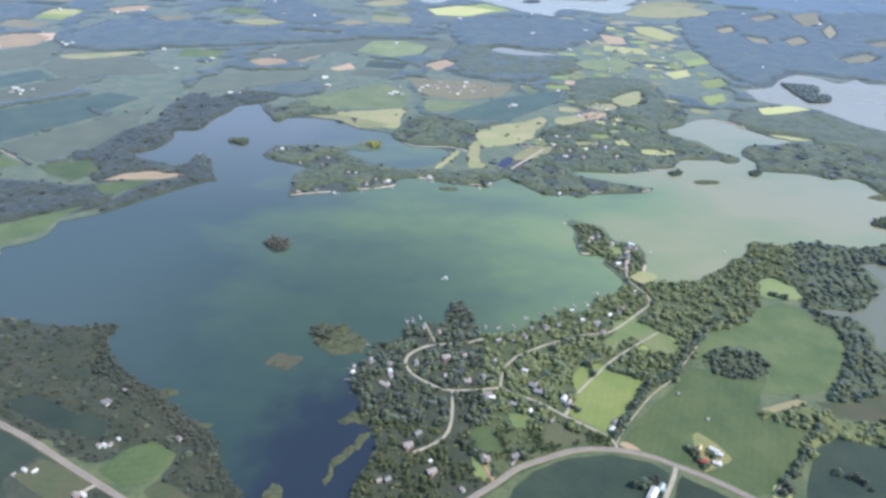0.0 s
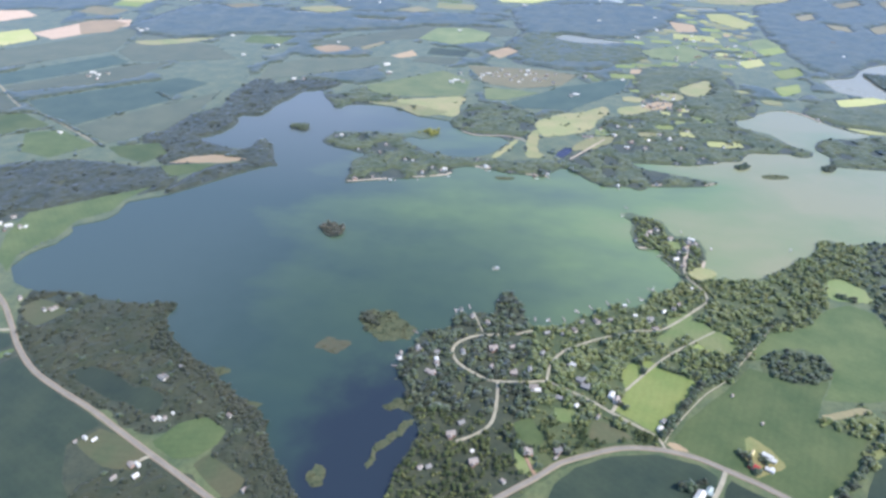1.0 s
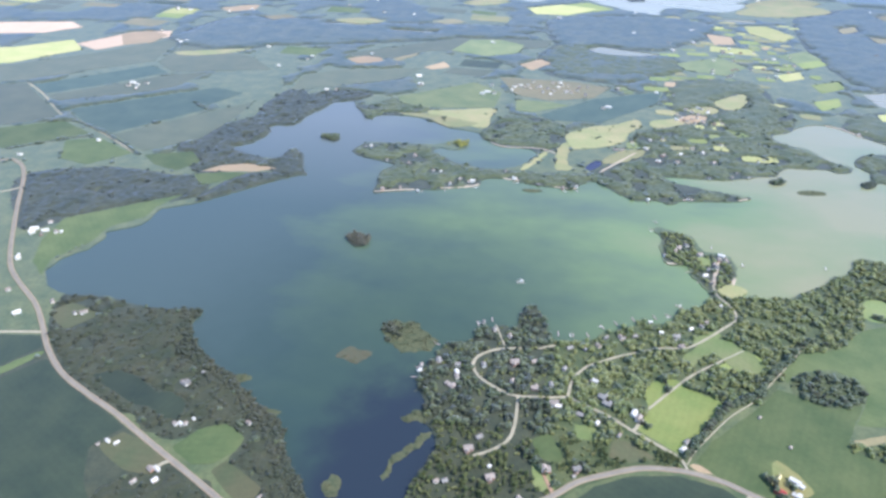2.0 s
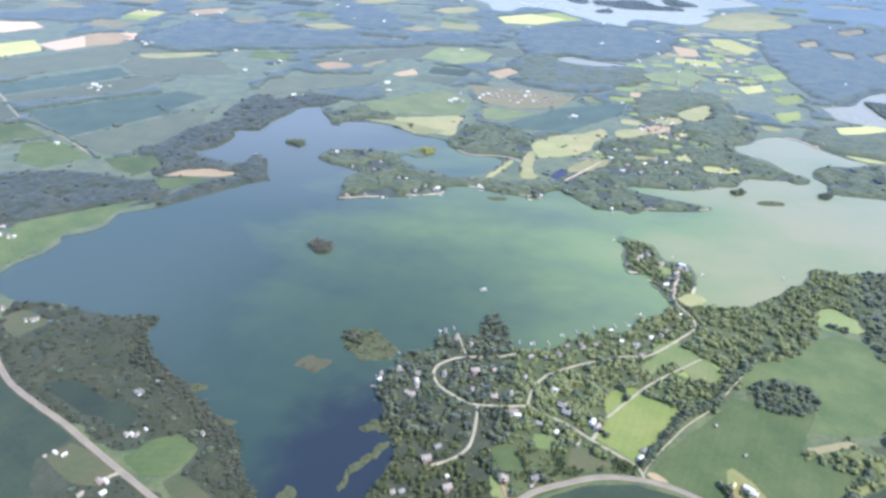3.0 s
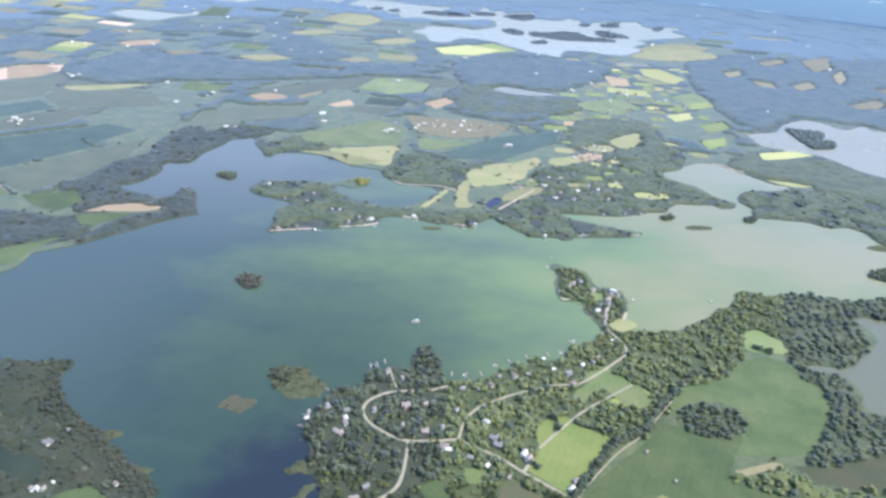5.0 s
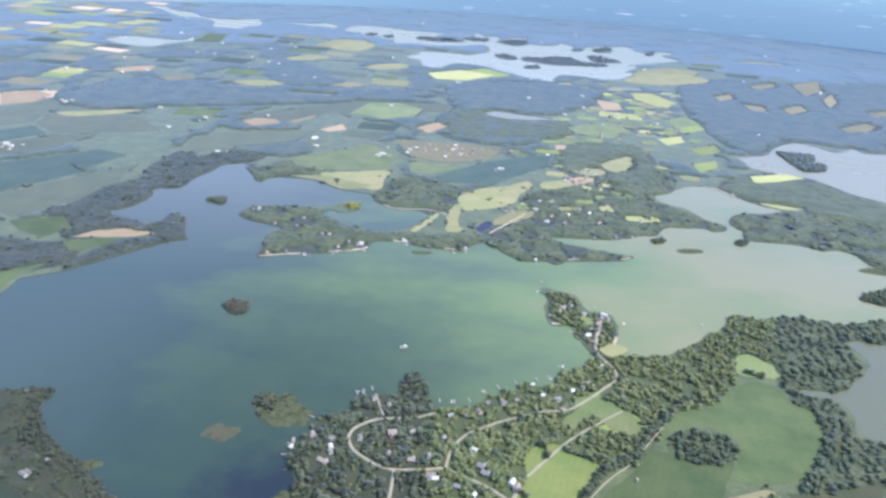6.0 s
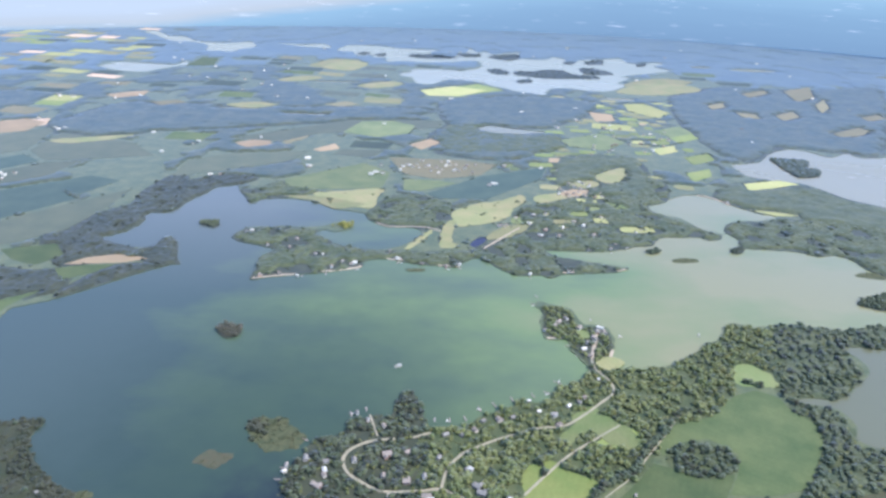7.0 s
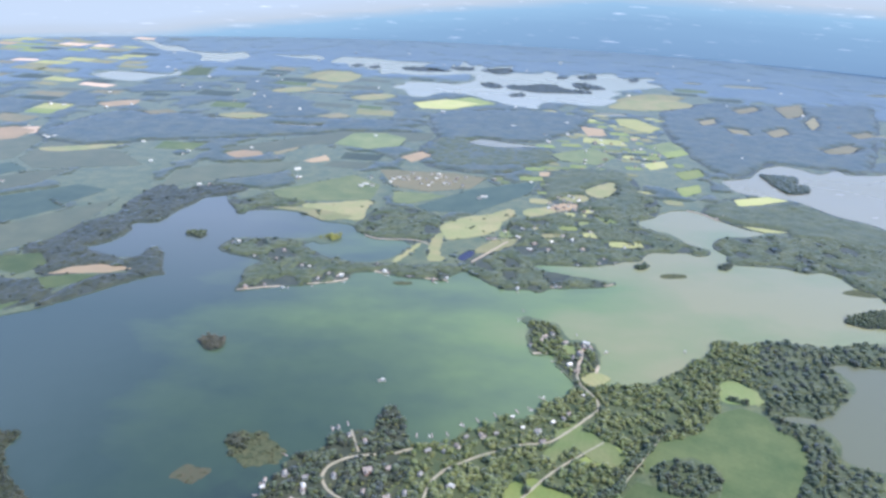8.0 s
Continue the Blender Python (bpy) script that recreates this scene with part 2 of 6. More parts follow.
# darker base and bluish sheen stand in for cloud shade and haze
WEST_LEAF = material("dull_hazed_leaves", (0.042, 0.058, 0.038), (0.066, 0.080, 0.048), size=45, fine=6.0, speck=0.45, rough=0.8, spec=0.2, haze_sheen=0.7, leafy=0.12, haze_tint=(0.62, 0.78, 1.0))
SHORE_LEAF = material("shore_leaves", (0.060, 0.088, 0.042), (0.102, 0.126, 0.058), size=45, fine=6.0, speck=0.5, rough=0.8, spec=0.2, haze_sheen=0.6, leafy=0.12)
# base and sheen turned bluer to put distance haze into far woods
HAZED_LEAF = material("hazed_farthest_leaves", (0.052, 0.080, 0.056), (0.078, 0.106, 0.066), size=160, fine=30.0, speck=0.4, rough=0.8, spec=0.2, haze_sheen=1.2, haze_tint=(0.60, 0.78, 1.0))
CANOPY = material("hazed_far_leaves", (0.050, 0.076, 0.040), (0.096, 0.114, 0.056), size=55, fine=9.0, speck=0.5, rough=0.8, spec=0.2, haze_sheen=1.0, leafy=0.12, haze_tint=(0.56, 0.75, 1.0))
# darkened to stand in for cloud shade over the western land
SCRUB = material("shade_toned_leaves", (0.040, 0.055, 0.029), (0.062, 0.070, 0.038), size=40, fine=2.2, rough=0.75, spec=0.2, island=0.12, haze_sheen=0.4, leafy=0.2)
# undergrowth colours, darkened further for tree and cloud shade
FLOOR = material("shaded_wood_floor", (0.036, 0.048, 0.025), (0.058, 0.068, 0.033), size=22, fine=4, spec=0.2, haze_sheen=0.7, haze_tint=(0.60, 0.77, 1.0))
SHADY = material("shady_grass", (0.048, 0.074, 0.028), (0.086, 0.106, 0.040), size=20, fine=3, spec=0.2, haze_sheen=0.6)
LEAF_LIGHT = material("shrub_leaves", (0.125, 0.160, 0.045), (0.175, 0.185, 0.062), size=18, fine=1.6, rough=0.75, spec=0.2, island=0.17, haze_sheen=0.4, leafy=0.2)
LEAF_NEAR = material("tree_leaves", (0.066, 0.098, 0.034), (0.118, 0.140, 0.050), size=25, fine=1.4, rough=0.65, spec=0.25, island=0.17, random_tone=0.25, leafy=0.2)
LEAF_AUTUMN = material("rusty_leaves", (0.086, 0.094, 0.055), (0.112, 0.108, 0.062), size=8, fine=1.4, rough=0.7, spec=0.2, island=0.2, haze_sheen=0.8, leafy=0.2)
LEAF_YELLOW = material("yellow_leaves", (0.24, 0.27, 0.07), (0.30, 0.30, 0.08), size=10, fine=1.4, rough=0.7, spec=0.2, island=0.25, leafy=0.2)
BARK = material("bark", (0.11, 0.085, 0.06), (0.17, 0.14, 0.10), size=1.5, fine=0.2, bump=0.03)
TAR = material("tarmac", (0.185, 0.175, 0.130), (0.230, 0.215, 0.155), size=18, fine=1.0, rough=0.85)
SHOULDER = material("road_shoulder", (0.30, 0.235, 0.155), (0.24, 0.21, 0.125), size=9, fine=0.8, rough=0.95)
GRAVEL = material("gravel", (0.34, 0.32, 0.215), (0.26, 0.255, 0.165), size=12, fine=0.8, rough=0.95)
DIRT = material("dirt", (0.34, 0.22, 0.13), (0.27, 0.19, 0.12), size=6, fine=0.7, rough=0.95)
SAND = material("sand", (0.43, 0.38, 0.265), (0.35, 0.31, 0.215), size=7, fine=0.8, rough=0.95)
TONES = {
    "bright": crop_material("mown_meadow", (0.160, 0.225, 0.056), (0.222, 0.262, 0.072), haze_sheen=0.45),
    "green": crop_material("green_crop", (0.062, 0.100, 0.034), (0.102, 0.136, 0.048), haze_sheen=0.35),
    # lighter copy of the green crop that stands in for sunlight
    "pasture": crop_material("sunlit_toned_pasture", (0.110, 0.156, 0.056), (0.165, 0.200, 0.075), haze_sheen=0.5),
    # dark crop, lowered further to hold cloud shade on the near fields
    "dark": crop_material("shade_toned_dark_crop", (0.023, 0.040, 0.023), (0.039, 0.058, 0.030), haze_sheen=0.5),
    "teal": crop_material("bluish_crop", (0.044, 0.082, 0.058), (0.066, 0.106, 0.070), haze_sheen=0.5),
    "weedy": crop_material("weedy_plot", (0.096, 0.096, 0.046), (0.068, 0.088, 0.038), haze_sheen=0.4),
    "sage": crop_material("olive_crop", (0.072, 0.096, 0.050), (0.098, 0.116, 0.060), haze_sheen=0.6),
    "yellow": crop_material("hay_meadow", (0.32, 0.36, 0.12), (0.38, 0.38, 0.15), haze_sheen=0.35),
    "meadow": crop_material("dry_meadow", (0.20, 0.23, 0.085), (0.27, 0.25, 0.11), haze_sheen=0.45),
    "orange": crop_material("weedy_ground", (0.24, 0.20, 0.07), (0.16, 0.19, 0.06)),
    "lawn": crop_material("lawn", (0.130, 0.190, 0.058), (0.185, 0.215, 0.080), haze_sheen=0.4),
    "soil": crop_material("bare_soil", (0.35, 0.27, 0.145), (0.30, 0.24, 0.13), haze_sheen=0.4),
    "brown": crop_material("brown_crop", (0.21, 0.19, 0.09), (0.17, 0.17, 0.08), haze_sheen=0.5),
    "sand": crop_material("pale_stubble", (0.50, 0.39, 0.25), (0.55, 0.43, 0.28), haze_sheen=0.3),
}
PAINT = {
    "white": material("white_paint", (0.60, 0.61, 0.50), (0.53, 0.54, 0.44), size=3, fine=0.4, rough=0.5),
    "cream": material("cream_siding", (0.60, 0.55, 0.44), (0.54, 0.49, 0.40), size=3, fine=0.4, rough=0.6),
    "grey": material("grey_shingle", (0.175, 0.18, 0.15), (0.24, 0.24, 0.20), size=3, fine=0.4, rough=0.8, random_tone=0.2),
    "brick": material("red_brown_siding", (0.31, 0.21, 0.15), (0.36, 0.25, 0.18), size=3, fine=0.3, rough=0.8),
    "tan": material("tan_shingle", (0.29, 0.26, 0.20), (0.24, 0.22, 0.175), size=3, fine=0.4, rough=0.85, random_tone=0.2),
    "red": material("barn_red", (0.38, 0.055, 0.045), (0.30, 0.05, 0.04), size=3, fine=0.4, rough=0.6),
    "orange": material("orange_wood", (0.45, 0.20, 0.10), (0.38, 0.18, 0.09), size=2, fine=0.3, rough=0.7),
    "yellow": material("yellow_metal", (0.62, 0.55, 0.26), (0.55, 0.50, 0.24), size=2, fine=0.3, rough=0.5),
    "green": material("grey_green_metal", (0.36, 0.43, 0.36), (0.31, 0.38, 0.31), size=2, fine=0.3, rough=0.5),
}
GLASS = material("window_glass", (0.03, 0.04, 0.05), (0.05, 0.06, 0.07), size=2, fine=0.5, rough=0.08, spec=0.5)
WOOD = material("weathered_wood", (0.36, 0.31, 0.25), (0.28, 0.25, 0.21), size=2, fine=0.25, rough=0.85)

# ---- plan: outlines of water, land, roads and woods, in metres ----
WEST_BAY = [
    (-672, 776), (-692, 804), (-694, 825), (-687, 850), (-667, 880), (-663, 913), (-669, 931), (-631, 962), (-623, 1000), (-626, 1025), (-612, 1034), (-579, 1055), (-541, 1090), (-496, 1141),
    (-447, 1191), (-417, 1212), (-431, 1239), (-450, 1294), (-474, 1329), (-493, 1325), (-495, 1288), (-522, 1275), (-551, 1282), (-604, 1306), (-612, 1320), (-591, 1336), (-575, 1365), (-567, 1411),
    (-577, 1452), (-540, 1462), (-526, 1479), (-514, 1547), (-497, 1582), (-486, 1635), (-458, 1649), (-439, 1657)]
NORTH_BAY = [
    (-422, 1615), (-396, 1575), (-380, 1546), (-362, 1537), (-358, 1560), (-339, 1571), (-300, 1576), (-266, 1573), (-231, 1558), (-195, 1533), (-167, 1515), (-140, 1511), (-107, 1497), (-95, 1467),
    (-72, 1447), (-47, 1430), (-16, 1430), (15, 1421), (29, 1403), (17, 1368), (-7, 1332), (-36, 1309), (-64, 1303), (-93, 1308), (-122, 1314), (-147, 1331), (-174, 1358), (-192, 1377),
    (-179, 1398), (-159, 1388), (-136, 1397), (-120, 1424), (-131, 1446), (-165, 1439), (-187, 1416), (-223, 1409), (-259, 1407), (-294, 1403), (-324, 1400), (-346, 1387), (-357, 1358)]
LONG_POINT = [
    (-357, 1337), (-325, 1317), (-300, 1308), (-275, 1297), (-256, 1285), (-276, 1258), (-271, 1201), (-269, 1157), (-250, 1164), (-210, 1178), (-180, 1186), (-139, 1197), (-108, 1211), (-78, 1226),
    (-72, 1250), (-45, 1264), (-11, 1257), (11, 1249), (44, 1242), (67, 1239), (105, 1238), (112, 1259), (147, 1282), (168, 1257), (188, 1234), (208, 1215), (235, 1211), (263, 1216),
    (277, 1205), (302, 1222), (336, 1228), (376, 1235), (406, 1241), (432, 1256), (418, 1268), (396, 1273), (364, 1283), (332, 1294), (299, 1304), (282, 1327), (315, 1331), (363, 1333),
    (398, 1334), (437, 1347)]
EAST_NARROWS = [
    (471, 1365), (503, 1372), (534, 1415), (562, 1424), (586, 1424), (619, 1428), (633, 1414), (660, 1420), (675, 1447), (656, 1461), (637, 1475), (625, 1504), (609, 1537), (580, 1551),
    (558, 1570), (553, 1596), (566, 1616), (596, 1632), (620, 1663), (657, 1692), (699, 1702), (732, 1682), (759, 1638), (788, 1603), (813, 1580), (842, 1569), (796, 1538), (761, 1534),
    (714, 1515), (695, 1489), (686, 1455), (700, 1428), (691, 1387), (699, 1376), (759, 1374), (805, 1367), (838, 1348), (873, 1357), (897, 1334), (905, 1294), (932, 1248), (920, 1153)]
NEAR_SHORE = [
    (879, 1087), (794, 1066), (739, 1053), (702, 1058), (665, 1064), (622, 1056), (590, 1050), (570, 1062), (550, 1048), (529, 1014), (501, 993), (466, 960), (440, 936), (414, 924),
    (385, 919), (366, 914), (341, 917), (335, 943), (346, 966), (355, 994), (350, 1031), (328, 1040), (313, 1039), (304, 1070), (298, 1091), (275, 1101), (247, 1114), (239, 1098),
    (249, 1076), (242, 1051), (242, 1021), (247, 990), (280, 991), (279, 966), (289, 944), (296, 925), (298, 904), (285, 882)]
COTTAGE_SHORE = [
    (260, 868), (242, 849), (232, 830), (215, 823), (195, 826), (181, 815), (160, 802), (138, 790), (121, 772), (97, 764), (78, 763), (67, 775), (56, 820), (42, 839),
    (30, 829), (24, 798), (20, 778), (4, 787), (-11, 778), (-30, 768), (-36, 749), (-51, 738), (-65, 732), (-75, 717), (-78, 701), (-87, 684), (-90, 667), (-89, 646),
    (-82, 632), (-75, 618), (-77, 603), (-68, 586), (-58, 573), (-53, 556), (-57, 535), (-64, 517), (-69, 500), (-73, 482), (-75, 461), (-82, 432)]
DARK_BAY_WEST = [
    (-97, 413), (-143, 431), (-161, 452), (-176, 471), (-198, 498), (-214, 523), (-228, 551), (-247, 569), (-270, 586), (-296, 607), (-320, 627), (-332, 632), (-358, 650), (-389, 677),
    (-406, 696), (-414, 720), (-414, 746), (-430, 748), (-458, 745), (-500, 745), (-527, 747), (-558, 757), (-584, 757), (-607, 753), (-625, 753), (-642, 759), (-659, 765)]
EAST_LAKE = [
    (876, 1969), (923, 1989), (979, 2016), (1031, 2093), (1113, 2157), (1166, 2139), (1210, 2086), (1285, 2135), (1298, 2093), (1363, 2096), (1513, 2115), (1631, 2013), (1278, 1487), (1189, 1567),
    (1131, 1659), (1075, 1707), (1038, 1781), (1011, 1820), (956, 1831), (917, 1847), (881, 1872), (878, 1929)]
POND = [
    (162, 2285), (194, 2322), (222, 2322), (277, 2299), (331, 2283), (393, 2263), (337, 2243), (291, 2232), (219, 2235), (183, 2255)]
STRIP_POND = [
    (639, 2823), (713, 2833), (789, 2825), (770, 2790), (705, 2791)]
REED_POND = [
    (127, 1341), (137, 1368), (151, 1389), (166, 1385), (156, 1354), (138, 1331)]
ISLAND_LAKE = [
    (-557, 3815), (-537, 3968), (-508, 4020), (-357, 4024), (-225, 3957), (-85, 3937), (-8, 3939), (-59, 3863), (-39, 3753), (21, 3697), (73, 3748), (94, 3928), (110, 3854), (131, 3899),
    (153, 4029), (192, 3897), (239, 3931), (273, 3842), (329, 3897), (408, 3940), (411, 3882), (391, 3763), (424, 3736), (496, 3720), (558, 3755), (583, 3816), (634, 3776), (638, 3688),
    (678, 3665), (718, 3745), (829, 3793), (943, 3842), (951, 3737), (986, 3695), (1114, 3746), (1127, 3682), (1072, 3635), (1085, 3574), (1117, 3535), (1098, 3485), (1006, 3418), (914, 3367),
    (836, 3306), (874, 3301), (851, 3241), (792, 3150), (826, 3132), (767, 3022), (708, 2963), (637, 2959), (594, 2984), (548, 2997), (488, 2984), (458, 2931), (439, 2850), (395, 2873),
    (329, 2903), (285, 2962), (239, 2999), (193, 3062), (132, 3099), (71, 3110), (23, 3073), (-11, 3002), (-58, 2991), (-91, 3021), (-108, 3120), (-156, 3162), (-173, 3213), (-126, 3268),
    (-106, 3347), (66, 3346), (93, 3323), (159, 3385), (200, 3457), (199, 3571), (160, 3629), (48, 3564), (-77, 3530), (-190, 3550), (-253, 3516), (-277, 3631), (-334, 3633), (-354, 3701),
    (-427, 3680), (-465, 3783), (-514, 3788)]
FAR_LAKE = [
    (-1502, 3160), (-1492, 3225), (-1467, 3280), (-1402, 3282), (-1302, 3262), (-1221, 3252), (-1191, 3276), (-1188, 3358), (-1148, 3257), (-1181, 3217), (-1228, 3144), (-1257, 3065), (-1328, 3060), (-1401, 3084)]
FAR_RIVER_LAKE = [
    (-1777, 4281), (-1720, 4330), (-1580, 4165), (-1482, 4148), (-1378, 4012), (-1300, 3968), (-1174, 3964), (-1109, 4008), (-1066, 4022), (-1003, 3886), (-1011, 3799), (-1039, 3770), (-1070, 3661), (-1129, 3683),
    (-1201, 3680), (-1244, 3831), (-1314, 3919), (-1391, 3961), (-1468, 3959), (-1565, 4045), (-1670, 4185)]
FAR_STRIP = [
    (-910, 4004), (-856, 3999), (-758, 3986), (-674, 4035), (-610, 3945), (-614, 3880), (-685, 3900), (-741, 3904), (-846, 3958)]
SIDE_BAY = [
    (708, 993), (739, 1003), (778, 995), (848, 990), (836, 874), (735, 718), (696, 744), (649, 752), (628, 763), (621, 774), (636, 801), (634, 822), (626, 837), (598, 844),
    (571, 852), (597, 860), (628, 858), (656, 868), (681, 893), (711, 920), (726, 945), (719, 972)]
ISLANDS = {}
ISLANDS['bush_island'] = [
    (-273, 989), (-262, 1001), (-243, 999), (-232, 985), (-235, 966), (-250, 958), (-265, 971)]
ISLANDS['north_islet'] = [
    (-449, 1417), (-433, 1425), (-410, 1422), (-403, 1403), (-412, 1389), (-428, 1397), (-443, 1401)]
ISLANDS['flat_islet'] = [
    (529, 1306), (553, 1317), (579, 1314), (580, 1303), (551, 1295), (531, 1296)]
ISLANDS['narrows_islet'] = [
    (666, 1366), (685, 1377), (693, 1366), (676, 1347), (664, 1349)]
ISLANDS['stone_islet'] = [
    (488, 1347), (509, 1358), (516, 1344), (499, 1331), (489, 1335)]
ISLANDS['bay_islet'] = [
    (7, 1222), (28, 1227), (44, 1224), (40, 1216), (17, 1213)]
ISLANDS['wooded_island'] = [
    (1017, 2048), (1050, 2047), (1111, 2034), (1106, 1996), (1084, 1961), (1108, 1954), (1100, 1913), (1082, 1886), (1028, 1879), (1017, 1926), (1016, 1982)]
ISLANDS['east_islet'] = [
    (868, 1267), (904, 1281), (944, 1269), (935, 1253), (889, 1254)]
ISLANDS['east_wooded_islet'] = [
    (813, 1152), (860, 1179), (911, 1193), (934, 1177), (913, 1141), (851, 1125), (825, 1135)]
ISLANDS['lake_island_0'] = [
    (-172, 3715), (-136, 3783), (-31, 3774), (14, 3750), (88, 3697), (-12, 3652), (-113, 3659)]
ISLANDS['lake_island_1'] = [
    (80, 3826), (131, 3860), (200, 3841), (205, 3767), (146, 3732), (96, 3754)]
ISLANDS['lake_island_2'] = [
    (243, 3759), (296, 3830), (398, 3878), (393, 3710), (319, 3672)]
ISLANDS['lake_island_3'] = [
    (225, 3357), (280, 3416), (318, 3365), (327, 3295), (274, 3267)]
ISLANDS['lake_island_4'] = [
    (352, 3359), (438, 3381), (524, 3432), (589, 3418), (619, 3338), (730, 3294), (707, 3234), (564, 3214), (474, 3206), (401, 3243), (352, 3272)]
ISLANDS['lake_island_5'] = [
    (672, 3485), (726, 3514), (783, 3452), (814, 3371), (723, 3335), (676, 3366)]
ISLANDS['lake_island_6'] = [
    (342, 3122), (383, 3171), (419, 3153), (402, 3098), (352, 3086)]
ISLANDS['lake_island_7'] = [
    (731, 3696), (826, 3774), (819, 3651), (741, 3615)]
ISLANDS['lake_island_8'] = [
    (620, 3667), (668, 3696), (673, 3630), (626, 3601)]
ISLANDS['lake_island_9'] = [
    (980, 3644), (1036, 3725), (1041, 3659), (993, 3598)]
ISLANDS['lake_island_10'] = [
    (-440, 3732), (-405, 3801), (-369, 3753), (-401, 3706)]
ISLANDS['lake_island_11'] = [
    (-345, 3722), (-304, 3772), (-279, 3704), (-316, 3674)]
MARSHES = {}
MARSHES['reed_bed'] = [
    (-83, 740), (-107, 767), (-131, 772), (-153, 764), (-159, 748), (-153, 732), (-136, 716), (-114, 708), (-89, 714), (-81, 726)]
MARSHES['lily_mat'] = [
    (-202, 689), (-193, 701), (-175, 704), (-161, 698), (-161, 686), (-175, 675), (-192, 679)]
MARSHES['spit'] = [
    (-52, 576), (-62, 575), (-72, 568), (-83, 550), (-91, 538), (-99, 529), (-101, 513), (-103, 498), (-97, 497), (-94, 513), (-89, 526), (-77, 538), (-68, 553), (-59, 565)]
MARSHES['reed_patch'] = [
    (-97, 593), (-90, 602), (-74, 607), (-63, 598), (-72, 589), (-86, 588)]
MARSHES['west_reeds'] = [
    (-324, 623), (-298, 630), (-298, 624), (-313, 615)]
MARSHES['west_mat'] = [
    (-264, 582), (-247, 578), (-238, 572), (-245, 564), (-258, 571)]
MARSHES['shore_mat'] = [
    (-160, 488), (-146, 495), (-140, 484), (-146, 472), (-158, 477)]
ROADS = {}   # width, surface, centre line
ROADS['county_road'] = (6.4, 'tar', [
    (384, 466), (345, 500), (311, 523), (276, 541), (251, 553), (212, 561), (170, 558), (131, 543), (101, 528), (79, 509), (55, 490), (31, 471)])
ROADS['village_road'] = (3.3, 'gravel', [
    (217, 564), (211, 579), (189, 595), (165, 611), (140, 630), (118, 642), (91, 655), (66, 651), (32, 648), (14, 652), (-3, 663), (-18, 675), (-26, 689), (-28, 700),
    (-23, 714), (-9, 727), (6, 734), (31, 739)])
ROADS['side_road'] = (3.2, 'gravel', [
    (32, 648), (32, 621), (30, 593), (25, 575), (13, 561), (-3, 550), (-11, 546)])
ROADS['shore_road'] = (2.8, 'gravel', [
    (91, 655), (95, 680), (101, 697), (117, 718), (133, 729), (158, 745), (186, 758), (211, 770), (236, 775), (253, 781), (282, 807), (303, 829), (324, 852), (327, 875),
    (319, 894), (310, 912), (309, 937), (318, 972), (328, 1009), (336, 1029)])
ROADS['field_path'] = (2.3, 'gravel', [
    (185, 651), (232, 707), (262, 736), (320, 783)])
ROADS['hedge_lane'] = (1.0, 'gravel', [
    (218, 571), (232, 595), (276, 651), (313, 686), (342, 724), (375, 768), (407, 813)])
ROADS['barn_drive'] = (4.5, 'gravel', [
    (276, 539), (268, 522), (258, 505), (252, 495)])
ROADS['red_house_drive'] = (3, 'dirt', [
    (66, 532), (70, 521), (75, 510)])
ROADS['white_house_drive'] = (3.5, 'gravel', [
    (165, 612), (172, 625)])
ROADS['west_road'] = (6.4, 'tar', [
    (-1078, 1139), (-1028, 1171), (-1006, 1166), (-972, 1139), (-933, 1085), (-881, 999), (-822, 906), (-778, 840), (-749, 803), (-712, 770), (-651, 722), (-608, 676), (-571, 634), (-527, 596),
    (-477, 568), (-426, 543), (-377, 515), (-331, 489), (-288, 465), (-248, 442), (-203, 416)])
ROADS['west_lane'] = (4, 'gravel', [
    (-679, 651), (-652, 658), (-602, 666)])
ROADS['farm_lane'] = (4, 'gravel', [
    (-958, 1030), (-933, 1041), (-920, 1058)])
ROADS['cabin_drive'] = (4, 'gravel', [
    (-327, 487), (-335, 481), (-341, 472)])
ROADS['sand_track'] = (3.8, 'sand', [
    (156, 1328), (190, 1376), (237, 1444)])
ROADS['marsh_track'] = (2.8, 'sand', [
    (-72, 1443), (-46, 1427), (-16, 1427), (22, 1431), (52, 1422), (68, 1408)])
ROADS['cottage_path'] = (2, 'gravel', [
    (-6, 784), (1, 764), (9, 742)])
ROADS['lane_end'] = (2.6, 'gravel', [
    (53, 742), (64, 748), (75, 753)])
ROADS['far_track'] = (5, 'gravel', [
    (-1322, 1638), (-1217, 1554), (-1080, 1427), (-1008, 1391), (-909, 1328), (-802, 1252)])
ROADS['point_drive'] = (5.2, 'sand', [
    (311, 940), (317, 968), (327, 1004), (333, 1024)])
BEACHES = []
BEACHES.append((4, [
    (-267, 1162), (-241, 1170), (-211, 1180), (-195, 1184)]))
BEACHES.append((4, [
    (-147, 1199), (-118, 1207), (-87, 1220), (-78, 1229)]))
BEACHES.append((4, [
    (-42, 1270), (-25, 1263), (-2, 1260)]))
BEACHES.append((4, [
    (67, 1244), (89, 1241), (109, 1241)]))
BEACHES.append((4, [
    (303, 1228), (321, 1234), (337, 1234)]))
BEACHES.append((4, [
    (407, 1246), (423, 1253), (431, 1259)]))
BEACHES.append((4, [
    (248, 993), (262, 994), (282, 996)]))
BEACHES.append((4, [
    (345, 930), (339, 944), (346, 965)]))
BEACHES.append((5, [
    (698, 1698), (731, 1678), (758, 1633)]))
FIELDS = []   # tone, outline
FIELDS.append(('yellow', [
    (331, 934), (342, 955), (339, 934), (346, 927)]))
